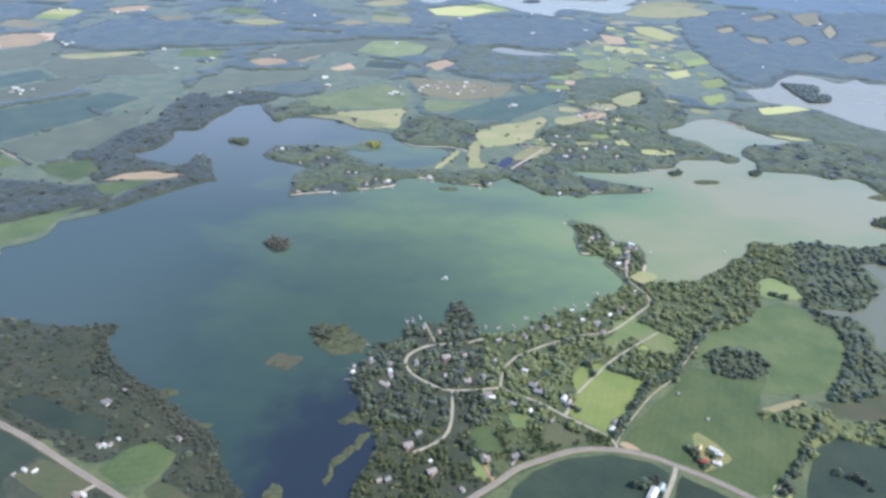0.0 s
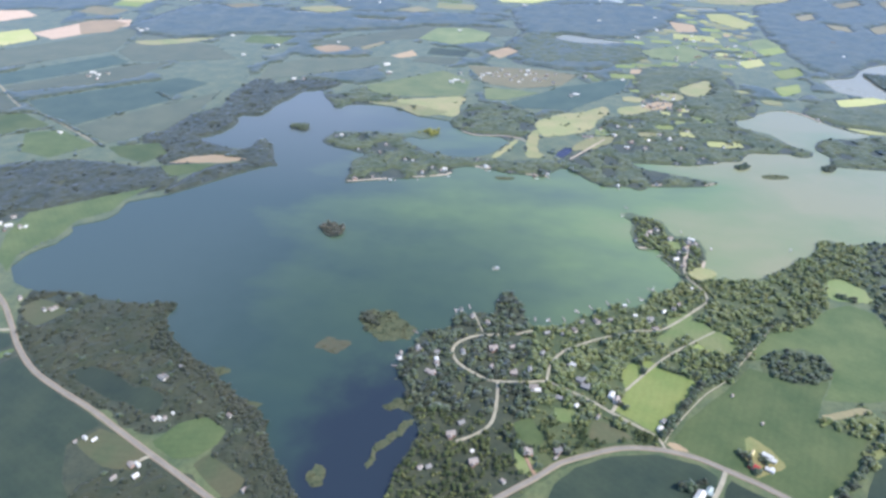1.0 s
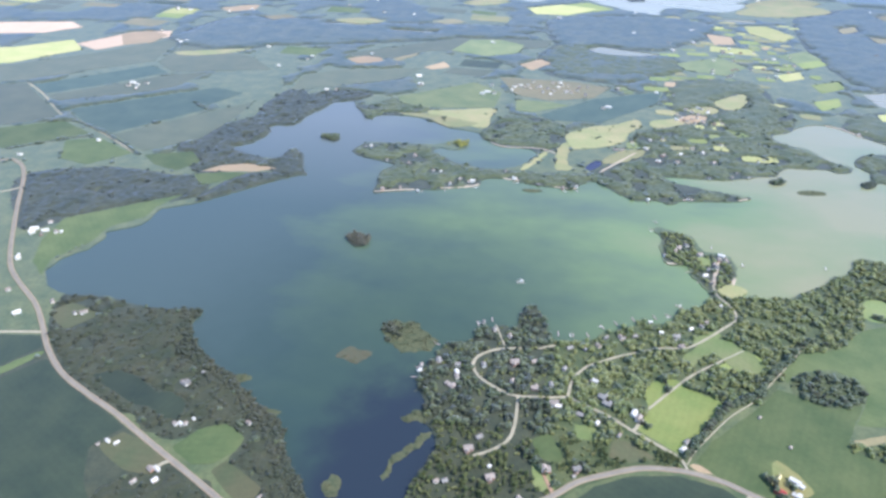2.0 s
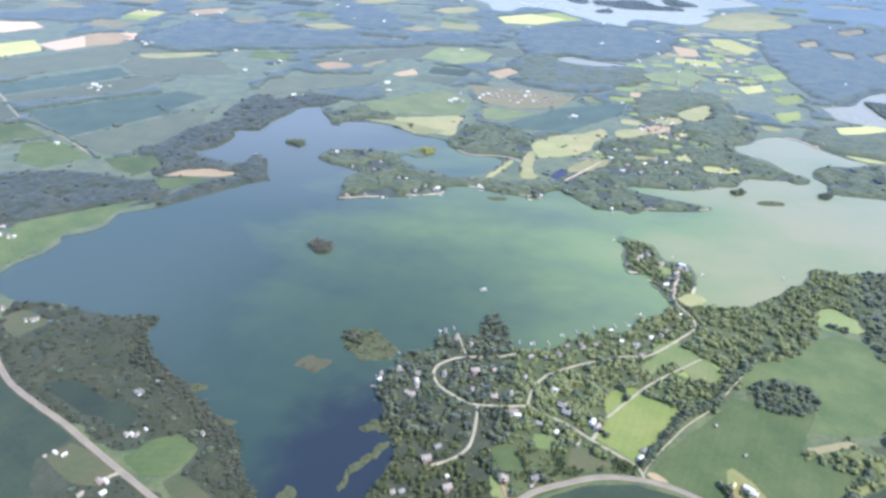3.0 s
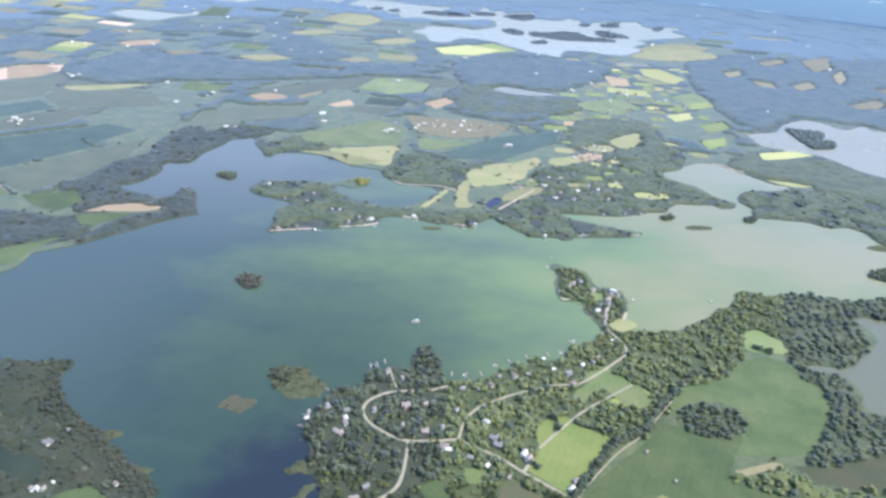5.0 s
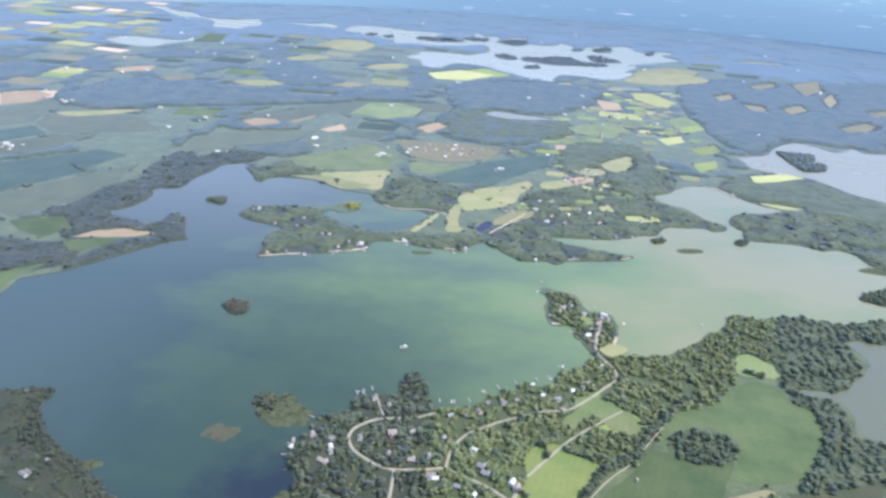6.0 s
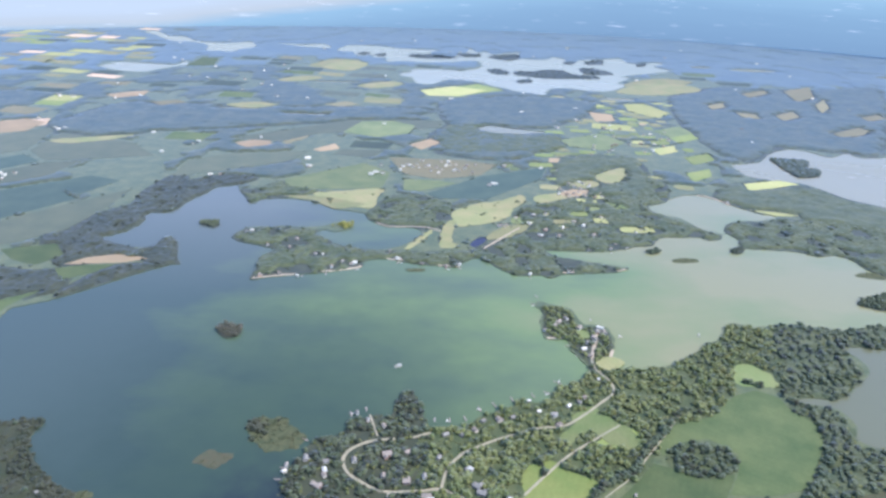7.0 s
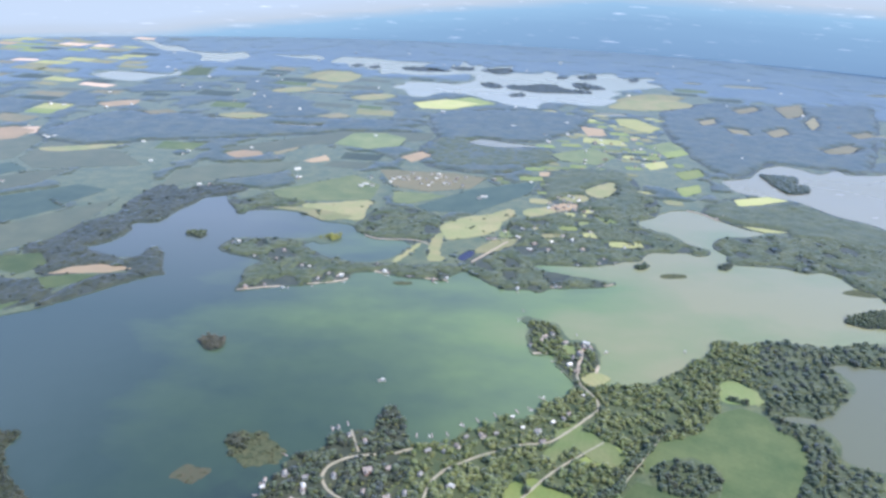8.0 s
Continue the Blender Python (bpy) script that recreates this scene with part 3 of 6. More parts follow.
FIELDS.append(('lawn', [
    (300, 1020), (319, 1018), (314, 995), (300, 997)]))
FIELDS.append(('meadow', [
    (-3, 1316), (16, 1356), (34, 1395), (49, 1415), (41, 1371), (22, 1339), (8, 1311)]))
FIELDS.append(('meadow', [
    (75, 1451), (98, 1478), (91, 1364), (104, 1333), (71, 1324), (67, 1377)]))
FIELDS.append(('soil', [
    (219, 574), (230, 573), (248, 563), (235, 561), (220, 565)]))
FIELDS.append(('dark', [
    (-490, 598), (-463, 612), (-432, 605), (-389, 578), (-367, 559), (-409, 558), (-452, 579)]))
FIELDS.append(('dark', [
    (-415, 573), (-380, 588), (-352, 573), (-346, 546), (-369, 544)]))
FIELDS.append(('bright', [
    (167, 614), (186, 649), (182, 669), (188, 697), (209, 709), (233, 714), (236, 700), (255, 687), (278, 682), (274, 665), (238, 615), (221, 592), (213, 584), (190, 599)]))
FIELDS.append(('green', [
    (226, 575), (248, 609), (313, 674), (345, 714), (365, 707), (401, 687), (441, 701), (418, 661), (406, 640), (400, 620), (448, 604), (412, 544), (385, 505), (352, 503), (312, 528), (277, 546), (246, 559)]))
FIELDS.append(('green', [
    (359, 746), (391, 788), (446, 808), (492, 857), (529, 875), (558, 858), (561, 831), (585, 799), (574, 760), (520, 681), (486, 667), (419, 661), (445, 703), (456, 735), (428, 763), (379, 750), (358, 724)]))
FIELDS.append(('lawn', [
    (523, 934), (552, 939), (564, 916), (568, 885), (530, 878), (506, 888)]))
FIELDS.append(('bright', [
    (282, 746), (324, 781), (344, 770), (333, 742), (296, 732)]))
FIELDS.append(('dark', [
    (76, 453), (93, 499), (116, 524), (156, 546), (207, 554), (249, 546), (269, 531), (254, 497), (227, 456)]))
FIELDS.append(('dark', [
    (278, 528), (306, 510), (340, 488), (360, 465), (256, 461), (259, 492)]))
FIELDS.append(('dark', [
    (403, 506), (442, 571), (480, 594), (514, 583), (549, 576), (489, 471), (389, 467)]))
FIELDS.append(('green', [
    (50, 580), (70, 595), (84, 571), (86, 552), (63, 550)]))
FIELDS.append(('weedy', [
    (142, 599), (163, 593), (187, 575), (161, 563), (134, 567)]))
FIELDS.append(('lawn', [
    (98, 610), (118, 611), (123, 593), (103, 588)]))
FIELDS.append(('lawn', [
    (260, 799), (294, 824), (298, 814), (268, 780)]))
FIELDS.append(('orange', [
    (309, 590), (317, 595), (342, 561), (330, 544), (309, 533), (303, 555)]))
FIELDS.append(('yellow', [
    (373, 518), (397, 524), (390, 501), (367, 497)]))
FIELDS.append(('lawn', [
    (53, 551), (64, 545), (79, 516), (67, 508), (54, 519)]))
# this strip and the next get darker tones in place of shade
FIELDS.append(('brown', [
    (407, 637), (469, 661), (471, 650), (413, 628)]))
FIELDS.append(('weedy', [
    (480, 654), (522, 652), (561, 666), (611, 684), (578, 627), (533, 620), (497, 629)]))
FIELDS.append(('green', [
    (-337, 503), (-320, 534), (-293, 548), (-264, 532), (-264, 511), (-281, 490), (-302, 483)]))
FIELDS.append(('weedy', [
    (-281, 479), (-271, 497), (-240, 480), (-219, 468), (-225, 442), (-234, 443)]))
FIELDS.append(('weedy', [
    (-416, 492), (-402, 518), (-360, 507), (-335, 488), (-338, 466), (-369, 464), (-401, 482)]))
FIELDS.append(('dark', [
    (-690, 644), (-649, 653), (-601, 660), (-581, 639), (-598, 616), (-608, 599), (-635, 574)]))
FIELDS.append(('green', [
    (-632, 569), (-606, 595), (-578, 635), (-570, 627), (-597, 583), (-621, 556)]))
FIELDS.append(('dark', [
    (-624, 541), (-594, 579), (-563, 619), (-517, 584), (-402, 524), (-423, 491), (-403, 447), (-373, 413), (-487, 370)]))
FIELDS.append(('green', [
    (-768, 963), (-698, 1017), (-608, 1088), (-633, 1031), (-633, 990), (-675, 950), (-676, 893), (-706, 835), (-691, 789), (-730, 823), (-759, 888)]))
FIELDS.append(('weedy', [
    (-620, 713), (-605, 736), (-574, 727), (-549, 714), (-574, 675), (-602, 690)]))
FIELDS.append(('teal', [
    (-1295, 1614), (-1078, 1844), (-1003, 1792), (-1074, 1700), (-1214, 1555)]))
FIELDS.append(('sage', [
    (-1206, 1548), (-1064, 1682), (-990, 1773), (-901, 1806), (-921, 1680), (-969, 1624), (-1152, 1514)]))
FIELDS.append(('teal', [
    (-1090, 1464), (-817, 1691), (-728, 1661), (-781, 1550), (-767, 1528), (-906, 1339), (-1006, 1391)]))
FIELDS.append(('sage', [
    (-899, 1334), (-762, 1509), (-676, 1604), (-679, 1470), (-702, 1342), (-786, 1258)]))
FIELDS.append(('sage', [
    (-1426, 1584), (-1322, 1633), (-1078, 1419), (-1156, 1346), (-1217, 1317)]))
FIELDS.append(('green', [
    (-1205, 1302), (-1149, 1336), (-1054, 1394), (-947, 1332), (-1070, 1229), (-1121, 1195)]))
FIELDS.append(('green', [
    (-979, 1286), (-912, 1311), (-802, 1246), (-860, 1175), (-931, 1194)]))
FIELDS.append(('green', [
    (-775, 1242), (-685, 1279), (-644, 1230), (-673, 1180), (-729, 1201)]))
FIELDS.append(('soil', [
    (-627, 1186), (-598, 1221), (-547, 1241), (-481, 1228), (-521, 1204), (-582, 1196)]))
FIELDS.append(('green', [
    (-632, 1171), (-585, 1190), (-532, 1197), (-551, 1165), (-595, 1124)]))
FIELDS.append(('sand', [
    (-1425, 2012), (-1332, 2192), (-1214, 2232), (-1185, 2154), (-1325, 1959)]))
FIELDS.append(('sand', [
    (-1877, 2215), (-1609, 2280), (-1526, 2215), (-1604, 2120), (-1767, 2071)]))
FIELDS.append(('yellow', [
    (-1683, 1913), (-1590, 1938), (-1462, 2061), (-1364, 1957), (-1480, 1787), (-1555, 1750)]))
FIELDS.append(('sage', [
    (-1544, 1735), (-1469, 1772), (-1308, 1930), (-1171, 2128), (-1126, 2094), (-1093, 1887), (-1331, 1651), (-1439, 1601)]))
FIELDS.append(('sage', [
    (-1084, 1877), (-1097, 2072), (-845, 1992), (-731, 1873), (-906, 1816), (-999, 1798)]))
FIELDS.append(('soil', [
    (-559, 2024), (-503, 2073), (-460, 2056), (-441, 2017), (-510, 1979)]))
FIELDS.append(('brown', [
    (-451, 2109), (-417, 2169), (-347, 2197), (-364, 2094), (-406, 2024)]))
FIELDS.append(('soil', [
    (-319, 1982), (-266, 2051), (-242, 1997), (-291, 1964)]))
FIELDS.append(('soil', [
    (-47, 2065), (14, 2138), (47, 2095), (-7, 2014)]))
FIELDS.append(('sage', [
    (-622, 1699), (-634, 1837), (-532, 1923), (-320, 1970), (-356, 1859), (-545, 1743)]))
FIELDS.append(('sage', [
    (-586, 2069), (-377, 2247), (-262, 2345), (51, 2372), (34, 2274), (-186, 2196), (-337, 2158), (-428, 2050)]))
FIELDS.append(('green', [
    (-339, 1711), (-155, 1872), (-75, 1794), (-84, 1676), (-173, 1651), (-257, 1644), (-325, 1665)]))
FIELDS.append(('meadow', [
    (-245, 1613), (-172, 1643), (-83, 1668), (-88, 1598), (-93, 1533), (-160, 1546)]))
FIELDS.append(('brown', [
    (-95, 1931), (120, 1925), (210, 1892), (161, 1797), (49, 1753), (-39, 1782)]))
FIELDS.append(('green', [
    (-37, 1746), (46, 1744), (100, 1727), (9, 1656), (-32, 1660)]))
FIELDS.append(('teal', [
    (23, 1638), (161, 1788), (344, 1888), (316, 1777), (170, 1615), (51, 1608)]))
FIELDS.append(('pasture', [
    (414, 2174), (560, 2273), (619, 2166), (539, 2070), (436, 2101)]))
FIELDS.append(('yellow', [
    (727, 2724), (806, 2741), (871, 2595), (804, 2504), (721, 2604)]))
FIELDS.append(('soil', [
    (570, 2573), (647, 2541), (642, 2441), (571, 2426)]))
FIELDS.append(('meadow', [
    (467, 1827), (556, 1904), (533, 1795), (484, 1769)]))
FIELDS.append(('yellow', [
    (679, 2103), (763, 2153), (759, 2086), (694, 2041)]))
FIELDS.append(('bright', [
    (775, 2258), (859, 2319), (870, 2246), (786, 2181)]))
FIELDS.append(('bright', [
    (758, 2027), (850, 2081), (841, 2007), (766, 1953)]))
FIELDS.append(('meadow', [
    (88, 1519), (153, 1585), (247, 1621), (202, 1540), (112, 1456)]))
FIELDS.append(('meadow', [
    (289, 1648), (359, 1680), (367, 1643), (297, 1604)]))
FIELDS.append(('bright', [
    (721, 1875), (799, 1922), (785, 1855), (720, 1800)]))
FIELDS.append(('meadow', [
    (100, 1531), (165, 1521), (229, 1573), (207, 1491), (121, 1440), (97, 1460)]))
FIELDS.append(('meadow', [
    (189, 1579), (251, 1654), (264, 1608), (212, 1541), (186, 1542)]))
FIELDS.append(('meadow', [
    (160, 1381), (210, 1451), (261, 1457), (209, 1387)]))
FIELDS.append(('meadow', [
    (-329, 1588), (-237, 1600), (-153, 1572), (-111, 1551), (-174, 1521), (-246, 1572)]))
FIELDS.append(('yellow', [
    (850, 1801), (958, 1840), (1000, 1813), (913, 1770), (844, 1747)]))
FIELDS.append(('yellow', [
    (789, 1607), (854, 1596), (900, 1576), (842, 1569)]))
FIELDS.append(('soil', [
    (-1359, 2161), (-1287, 2220), (-1201, 2180), (-1204, 2076), (-1278, 2029)]))
FIELDS.append(('meadow', [
    (-1085, 1985), (-979, 2037), (-875, 2070), (-929, 2004), (-1024, 1962)]))
FIELDS.append(('green', [
    (736, 2324), (851, 2402), (871, 2307), (781, 2246)]))
FIELDS.append(('bright', [
    (37, 2914), (178, 3029), (279, 2909), (129, 2800), (40, 2805)]))
FIELDS.append(('meadow', [
    (819, 3130), (1006, 3289), (1142, 3229), (1005, 3092), (844, 3021)]))
FIELDS.append(('meadow', [
    (-606, 3342), (-534, 3534), (-393, 3519), (-452, 3367), (-545, 3302)]))
FIELDS.append(('green', [
    (-1142, 3220), (-1150, 3467), (-1068, 3465), (-1028, 3263)]))
WOODS = []   # name, spacing, outline
WOODS.append(('cottage_wood', 6.3, [
    (-75, 716), (-51, 736), (-30, 766), (4, 784), (24, 796), (32, 827), (44, 836), (56, 818), (69, 772), (97, 762), (125, 772), (159, 800), (194, 821), (236, 827), (245, 849), (290, 887), (329, 906), (365, 909), (412, 919), (464, 953),
    (501, 988), (530, 1008), (555, 1049), (587, 1044), (620, 1050), (562, 916), (522, 938), (494, 872), (442, 805), (359, 740), (336, 706), (310, 680), (269, 688), (232, 699), (224, 716), (183, 691), (177, 653), (165, 613), (208, 571)]))
WOODS.append(('cottage_wood', 6.3, [
    (-75, 716), (184, 696), (177, 653), (161, 613), (209, 569), (163, 557), (117, 537), (78, 508), (31, 474), (-70, 466), (-64, 513), (-54, 549), (-61, 574), (-73, 595), (-81, 633), (-88, 669)]))
WOODS.append(('east_wood', 7.2, [
    (620, 1050), (662, 1058), (699, 1051), (736, 1047), (823, 1060), (779, 984), (692, 979), (706, 939), (646, 857), (603, 854), (565, 882), (562, 915)]))
WOODS.append(('east_wood', 7.2, [
    (531, 815), (578, 835), (614, 824), (618, 784), (610, 752), (647, 751), (599, 668), (523, 658), (511, 671), (564, 755), (552, 798)]))
WOODS.append(('field_copse', 8.2, [
    (373, 741), (423, 754), (453, 728), (440, 701), (399, 685), (365, 705)]))
WOODS.append(('east_wood', 8.2, [
    (399, 628), (439, 626), (467, 660), (469, 638), (491, 620), (530, 610), (571, 617), (550, 580), (512, 582), (478, 594), (451, 579), (432, 565), (424, 573), (445, 601), (397, 615)]))
WOODS.append(('west_wood', 6.0, [
    (-615, 743), (-537, 739), (-451, 733), (-412, 737), (-410, 711), (-395, 679), (-353, 642), (-324, 622), (-290, 595), (-242, 557), (-216, 518), (-196, 489), (-163, 451), (-140, 421), (-205, 408), (-223, 438), (-215, 464), (-250, 497), (-260, 528), (-291, 545),
    (-350, 530), (-413, 558), (-517, 603), (-589, 685)]))
WOODS.append(('west_wood', 8.2, [
    (-363, 385), (-376, 426), (-353, 449), (-317, 462), (-271, 442), (-232, 404)]))
WOODS.append(('west_hill_wood', 8.6, [
    (-935, 1100), (-812, 1156), (-657, 1148), (-622, 1160), (-590, 1114), (-602, 1083), (-705, 1031), (-771, 965), (-813, 934)]))
WOODS.append(('west_hill_wood', 8.6, [
    (-686, 1310), (-602, 1416), (-559, 1517), (-547, 1679), (-477, 1721), (-416, 1714), (-488, 1603), (-514, 1549), (-529, 1476), (-579, 1452), (-572, 1353), (-609, 1305), (-595, 1286), (-543, 1262), (-554, 1231), (-626, 1194)]))
WOODS.append(('west_hill_wood', 8.2, [
    (-539, 1251), (-487, 1272), (-487, 1308), (-463, 1309), (-429, 1228), (-419, 1203), (-469, 1221)]))
WOODS.append(('west_hill_wood', 8.6, [
    (-543, 1147), (-512, 1184), (-428, 1204), (-494, 1136), (-572, 1076)]))
WOODS.append(('point_wood', 7.6, [
    (-350, 1344), (-335, 1370), (-291, 1385), (-219, 1387), (-187, 1372), (-152, 1322), (-92, 1289), (-24, 1288), (33, 1289), (113, 1297), (155, 1310), (214, 1273), (278, 1307), (327, 1274), (391, 1254), (422, 1245), (374, 1230), (301, 1220), (272, 1209), (234, 1208),
    (187, 1231), (146, 1279), (105, 1235), (33, 1238), (-11, 1254), (-72, 1247), (-87, 1220), (-138, 1197), (-260, 1162), (-273, 1242), (-250, 1271), (-298, 1302), (-344, 1329)]))
WOODS.append(('lake_wood', 8.6, [
    (155, 1322), (191, 1395), (265, 1445), (242, 1518), (305, 1592), (453, 1651), (544, 1570), (573, 1530), (616, 1480), (657, 1433), (650, 1413), (577, 1418), (520, 1393), (470, 1363), (397, 1331), (290, 1322), (216, 1289)]))
WOODS.append(('lake_wood', 8.6, [
    (-92, 1462), (-41, 1613), (61, 1587), (87, 1470), (34, 1430), (-47, 1427)]))
WOODS.append(('lake_wood', 8.6, [
    (690, 1476), (713, 1499), (786, 1518), (868, 1538), (956, 1528), (1072, 1497), (931, 1250), (902, 1291), (868, 1351), (800, 1361), (685, 1369), (701, 1422)]))
WOODS.append(('lake_wood', 9, [
    (409, 1793), (545, 1860), (627, 1769), (555, 1587), (453, 1651)]))
WOODS.append(('lake_wood', 9, [
    (-377, 1628), (-333, 1685), (-262, 1687), (-253, 1624), (-316, 1595), (-362, 1557), (-390, 1565), (-417, 1622)]))
WOODS.append(('far_shore_wood', 15, [
    (848, 1800), (993, 1784), (1082, 1723), (1160, 1652), (1072, 1497), (960, 1535), (889, 1555), (901, 1582), (777, 1615), (744, 1678)]))
WOODS.append(('far_shore_wood', 15, [
    (398, 1967), (560, 2025), (608, 1908), (555, 1683), (437, 1681), (356, 1769)]))
WOODS.append(('far_shore_wood', 16, [
    (128, 2345), (284, 2271), (413, 2199), (397, 2076), (233, 2016), (74, 2013), (39, 2188)]))
WOODS.append(('point_copse', 7.6, [
    (245, 1090), (274, 1093), (294, 1082), (303, 1036), (320, 1028), (347, 1021), (348, 984), (330, 939), (341, 920), (304, 904), (299, 930), (284, 966), (282, 991), (248, 996), (246, 1031), (251, 1066)]))
WOODS.append(('far_shore_wood', 18, [
    (984, 2929), (1254, 3118), (1615, 3109), (1951, 3205), (1417, 2200), (1268, 2139), (1111, 2176), (930, 2012), (875, 2204), (885, 2531)]))
WOODS.append(('far_shore_wood', 19, [
    (-1175, 2151), (-1085, 2338), (-737, 2437), (-276, 2522), (8, 2512), (-141, 2387), (-491, 2241), (-815, 2135), (-993, 2068)]))
WOODS.append(('far_shore_wood', 19, [
    (44, 2660), (261, 2773), (482, 2786), (604, 2721), (552, 2528), (391, 2329), (314, 2311), (165, 2310), (72, 2324)]))
WOODS.append(('west_hill_wood', 8.6, [
    (-609, 1719), (-632, 1589), (-621, 1510), (-648, 1464), (-692, 1417), (-741, 1387), (-707, 1286), (-662, 1231), (-628, 1197), (-628, 1230), (-588, 1257), (-622, 1332), (-573, 1376), (-582, 1462),
    (-567, 1473), (-535, 1552), (-550, 1633)]))
WOODS.append(('far_shore_wood', 19, [
    (-1160, 2129), (-1142, 2342), (-1064, 2483), (-879, 2484), (-682, 2509), (-511, 2478), (-314, 2502), (-189, 2458), (-49, 2422), (-45, 2345), (-215, 2344), (-398, 2307), (-532, 2240), (-730, 2220),
    (-841, 2124), (-929, 2039), (-1058, 2053)]))
WOODS.append(('far_shore_wood', 18, [
    (26, 2202), (143, 2414), (169, 2267), (321, 2259), (408, 2238), (355, 2069), (249, 1956), (138, 1952), (41, 2008)]))
HEDGES = []   # spacing, width, line
HEDGES.append((6, 9, [
    (299, 565), (302, 554), (304, 544), (312, 541)]))
HEDGES.append((6, 4, [
    (320, 559), (321, 554)]))
HEDGES.append((6, 5, [
    (221, 506), (242, 516), (249, 519)]))
HEDGES.append((6, 6, [
    (97, 553), (109, 544)]))
HEDGES.append((4, 5, [
    (219, 581), (237, 609), (267, 652), (282, 671), (316, 695), (342, 731), (375, 774)]))
HEDGES.append((7, 5, [
    (238, 700), (256, 691), (277, 688)]))
HEDGES.append((7, 9, [
    (379, 505), (400, 532), (432, 570), (460, 602)]))
HEDGES.append((7, 6, [
    (377, 774), (407, 813), (446, 812)]))
HEDGES.append((8, 4, [
    (562, 862), (574, 842), (586, 831)]))
HEDGES.append((8, 3, [
    (522, 891), (539, 883)]))
HEDGES.append((8, 5, [
    (451, 538), (473, 530), (479, 517)]))
HEDGES.append((7, 3, [
    (208, 704), (212, 684)]))
HEDGES.append((7, 3, [
    (174, 627), (183, 618)]))
HEDGES.append((7, 6, [
    (44, 559), (80, 520)]))
HEDGES.append((9, 4, [
    (-1073, 1416), (-996, 1382), (-903, 1329), (-784, 1243)]))
HEDGES.append((9, 4, [
    (-823, 1572), (-773, 1531)]))
HEDGES.append((9, 4, [
    (-1066, 1223), (-941, 1323)]))
BUILDINGS = [
    (-72, 696, 8.1, 5.2, 97, 'cream', 'grey'),
    (-47, 692, 7.0, 5.2, 8, 'white', 'grey'),
    (-46, 677, 7.0, 4.6, 113, 'white', 'white'),
    (-45, 669, 7.0, 4.6, 118, 'white', 'tan'),
    (-51, 652, 12.8, 5.2, 146, 'brick', 'tan'),
    (-92, 683, 5.2, 3.5, 95, 'white', 'tan'),
    (-92, 673, 4.6, 3.5, 27, 'white', 'white'),
    (-7, 772, 5.2, 4.1, 115, 'cream', 'grey'),
    (-23, 786, 5.2, 4.1, 105, 'white', 'grey'),
    (15, 761, 7.0, 4.6, 116, 'white', 'tan'),
    (24, 708, 10.4, 8.1, 16, 'brick', 'tan'),
    (49, 714, 7.0, 5.2, 23, 'cream', 'tan'),
    (-14, 696, 7.5, 5.2, 102, 'white', 'grey'),
    (23, 672, 5.8, 4.1, 84, 'white', 'tan')]
BUILDINGS += [
    (51, 663, 8.1, 5.8, 179, 'brick', 'tan'),
    (71, 673, 7.0, 4.6, 97, 'white', 'grey'),
    (87, 706, 6.4, 4.6, 70, 'cream', 'grey'),
    (75, 641, 10.4, 6.4, 6, 'white', 'tan'),
    (80, 637, 7.0, 5.2, 3, 'white', 'white'),
    (114, 750, 6.4, 4.6, 129, 'grey', 'grey'),
    (94, 749, 7.5, 4.6, 30, 'grey', 'grey'),
    (131, 760, 7.5, 5.2, 125, 'cream', 'tan'),
    (142, 779, 5.8, 4.1, 38, 'grey', 'grey'),
    (162, 783, 8.7, 5.2, 110, 'cream', 'tan'),
    (181, 789, 5.8, 4.1, 27, 'grey', 'grey'),
    (205, 826, 4.6, 3.5, 10, 'grey', 'white'),
    (217, 804, 4.6, 4.1, 8, 'white', 'white'),
    (236, 797, 8.1, 5.8, 12, 'white', 'grey')]
BUILDINGS += [
    (258, 818, 5.8, 4.6, 43, 'white', 'white'),
    (240, 778, 8.1, 4.6, 19, 'cream', 'tan'),
    (274, 827, 5.2, 4.1, 135, 'white', 'grey'),
    (282, 838, 5.8, 4.6, 40, 'white', 'tan'),
    (310, 883, 4.6, 3.5, 17, 'grey', 'white'),
    (120, 689, 4.6, 3.5, 59, 'cream', 'grey'),
    (125, 689, 6.4, 4.6, 144, 'white', 'white'),
    (132, 660, 9.3, 6.4, 146, 'grey', 'grey'),
    (137, 649, 9.9, 5.8, 155, 'grey', 'grey'),
    (167, 638, 8.7, 5.8, 63, 'white', 'white'),
    (172, 631, 9.3, 6.4, 68, 'cream', 'tan'),
    (105, 627, 7.5, 5.2, 159, 'grey', 'grey'),
    (124, 616, 5.2, 4.1, 57, 'white', 'white'),
    (148, 601, 5.2, 2.9, 54, 'white', 'tan')]
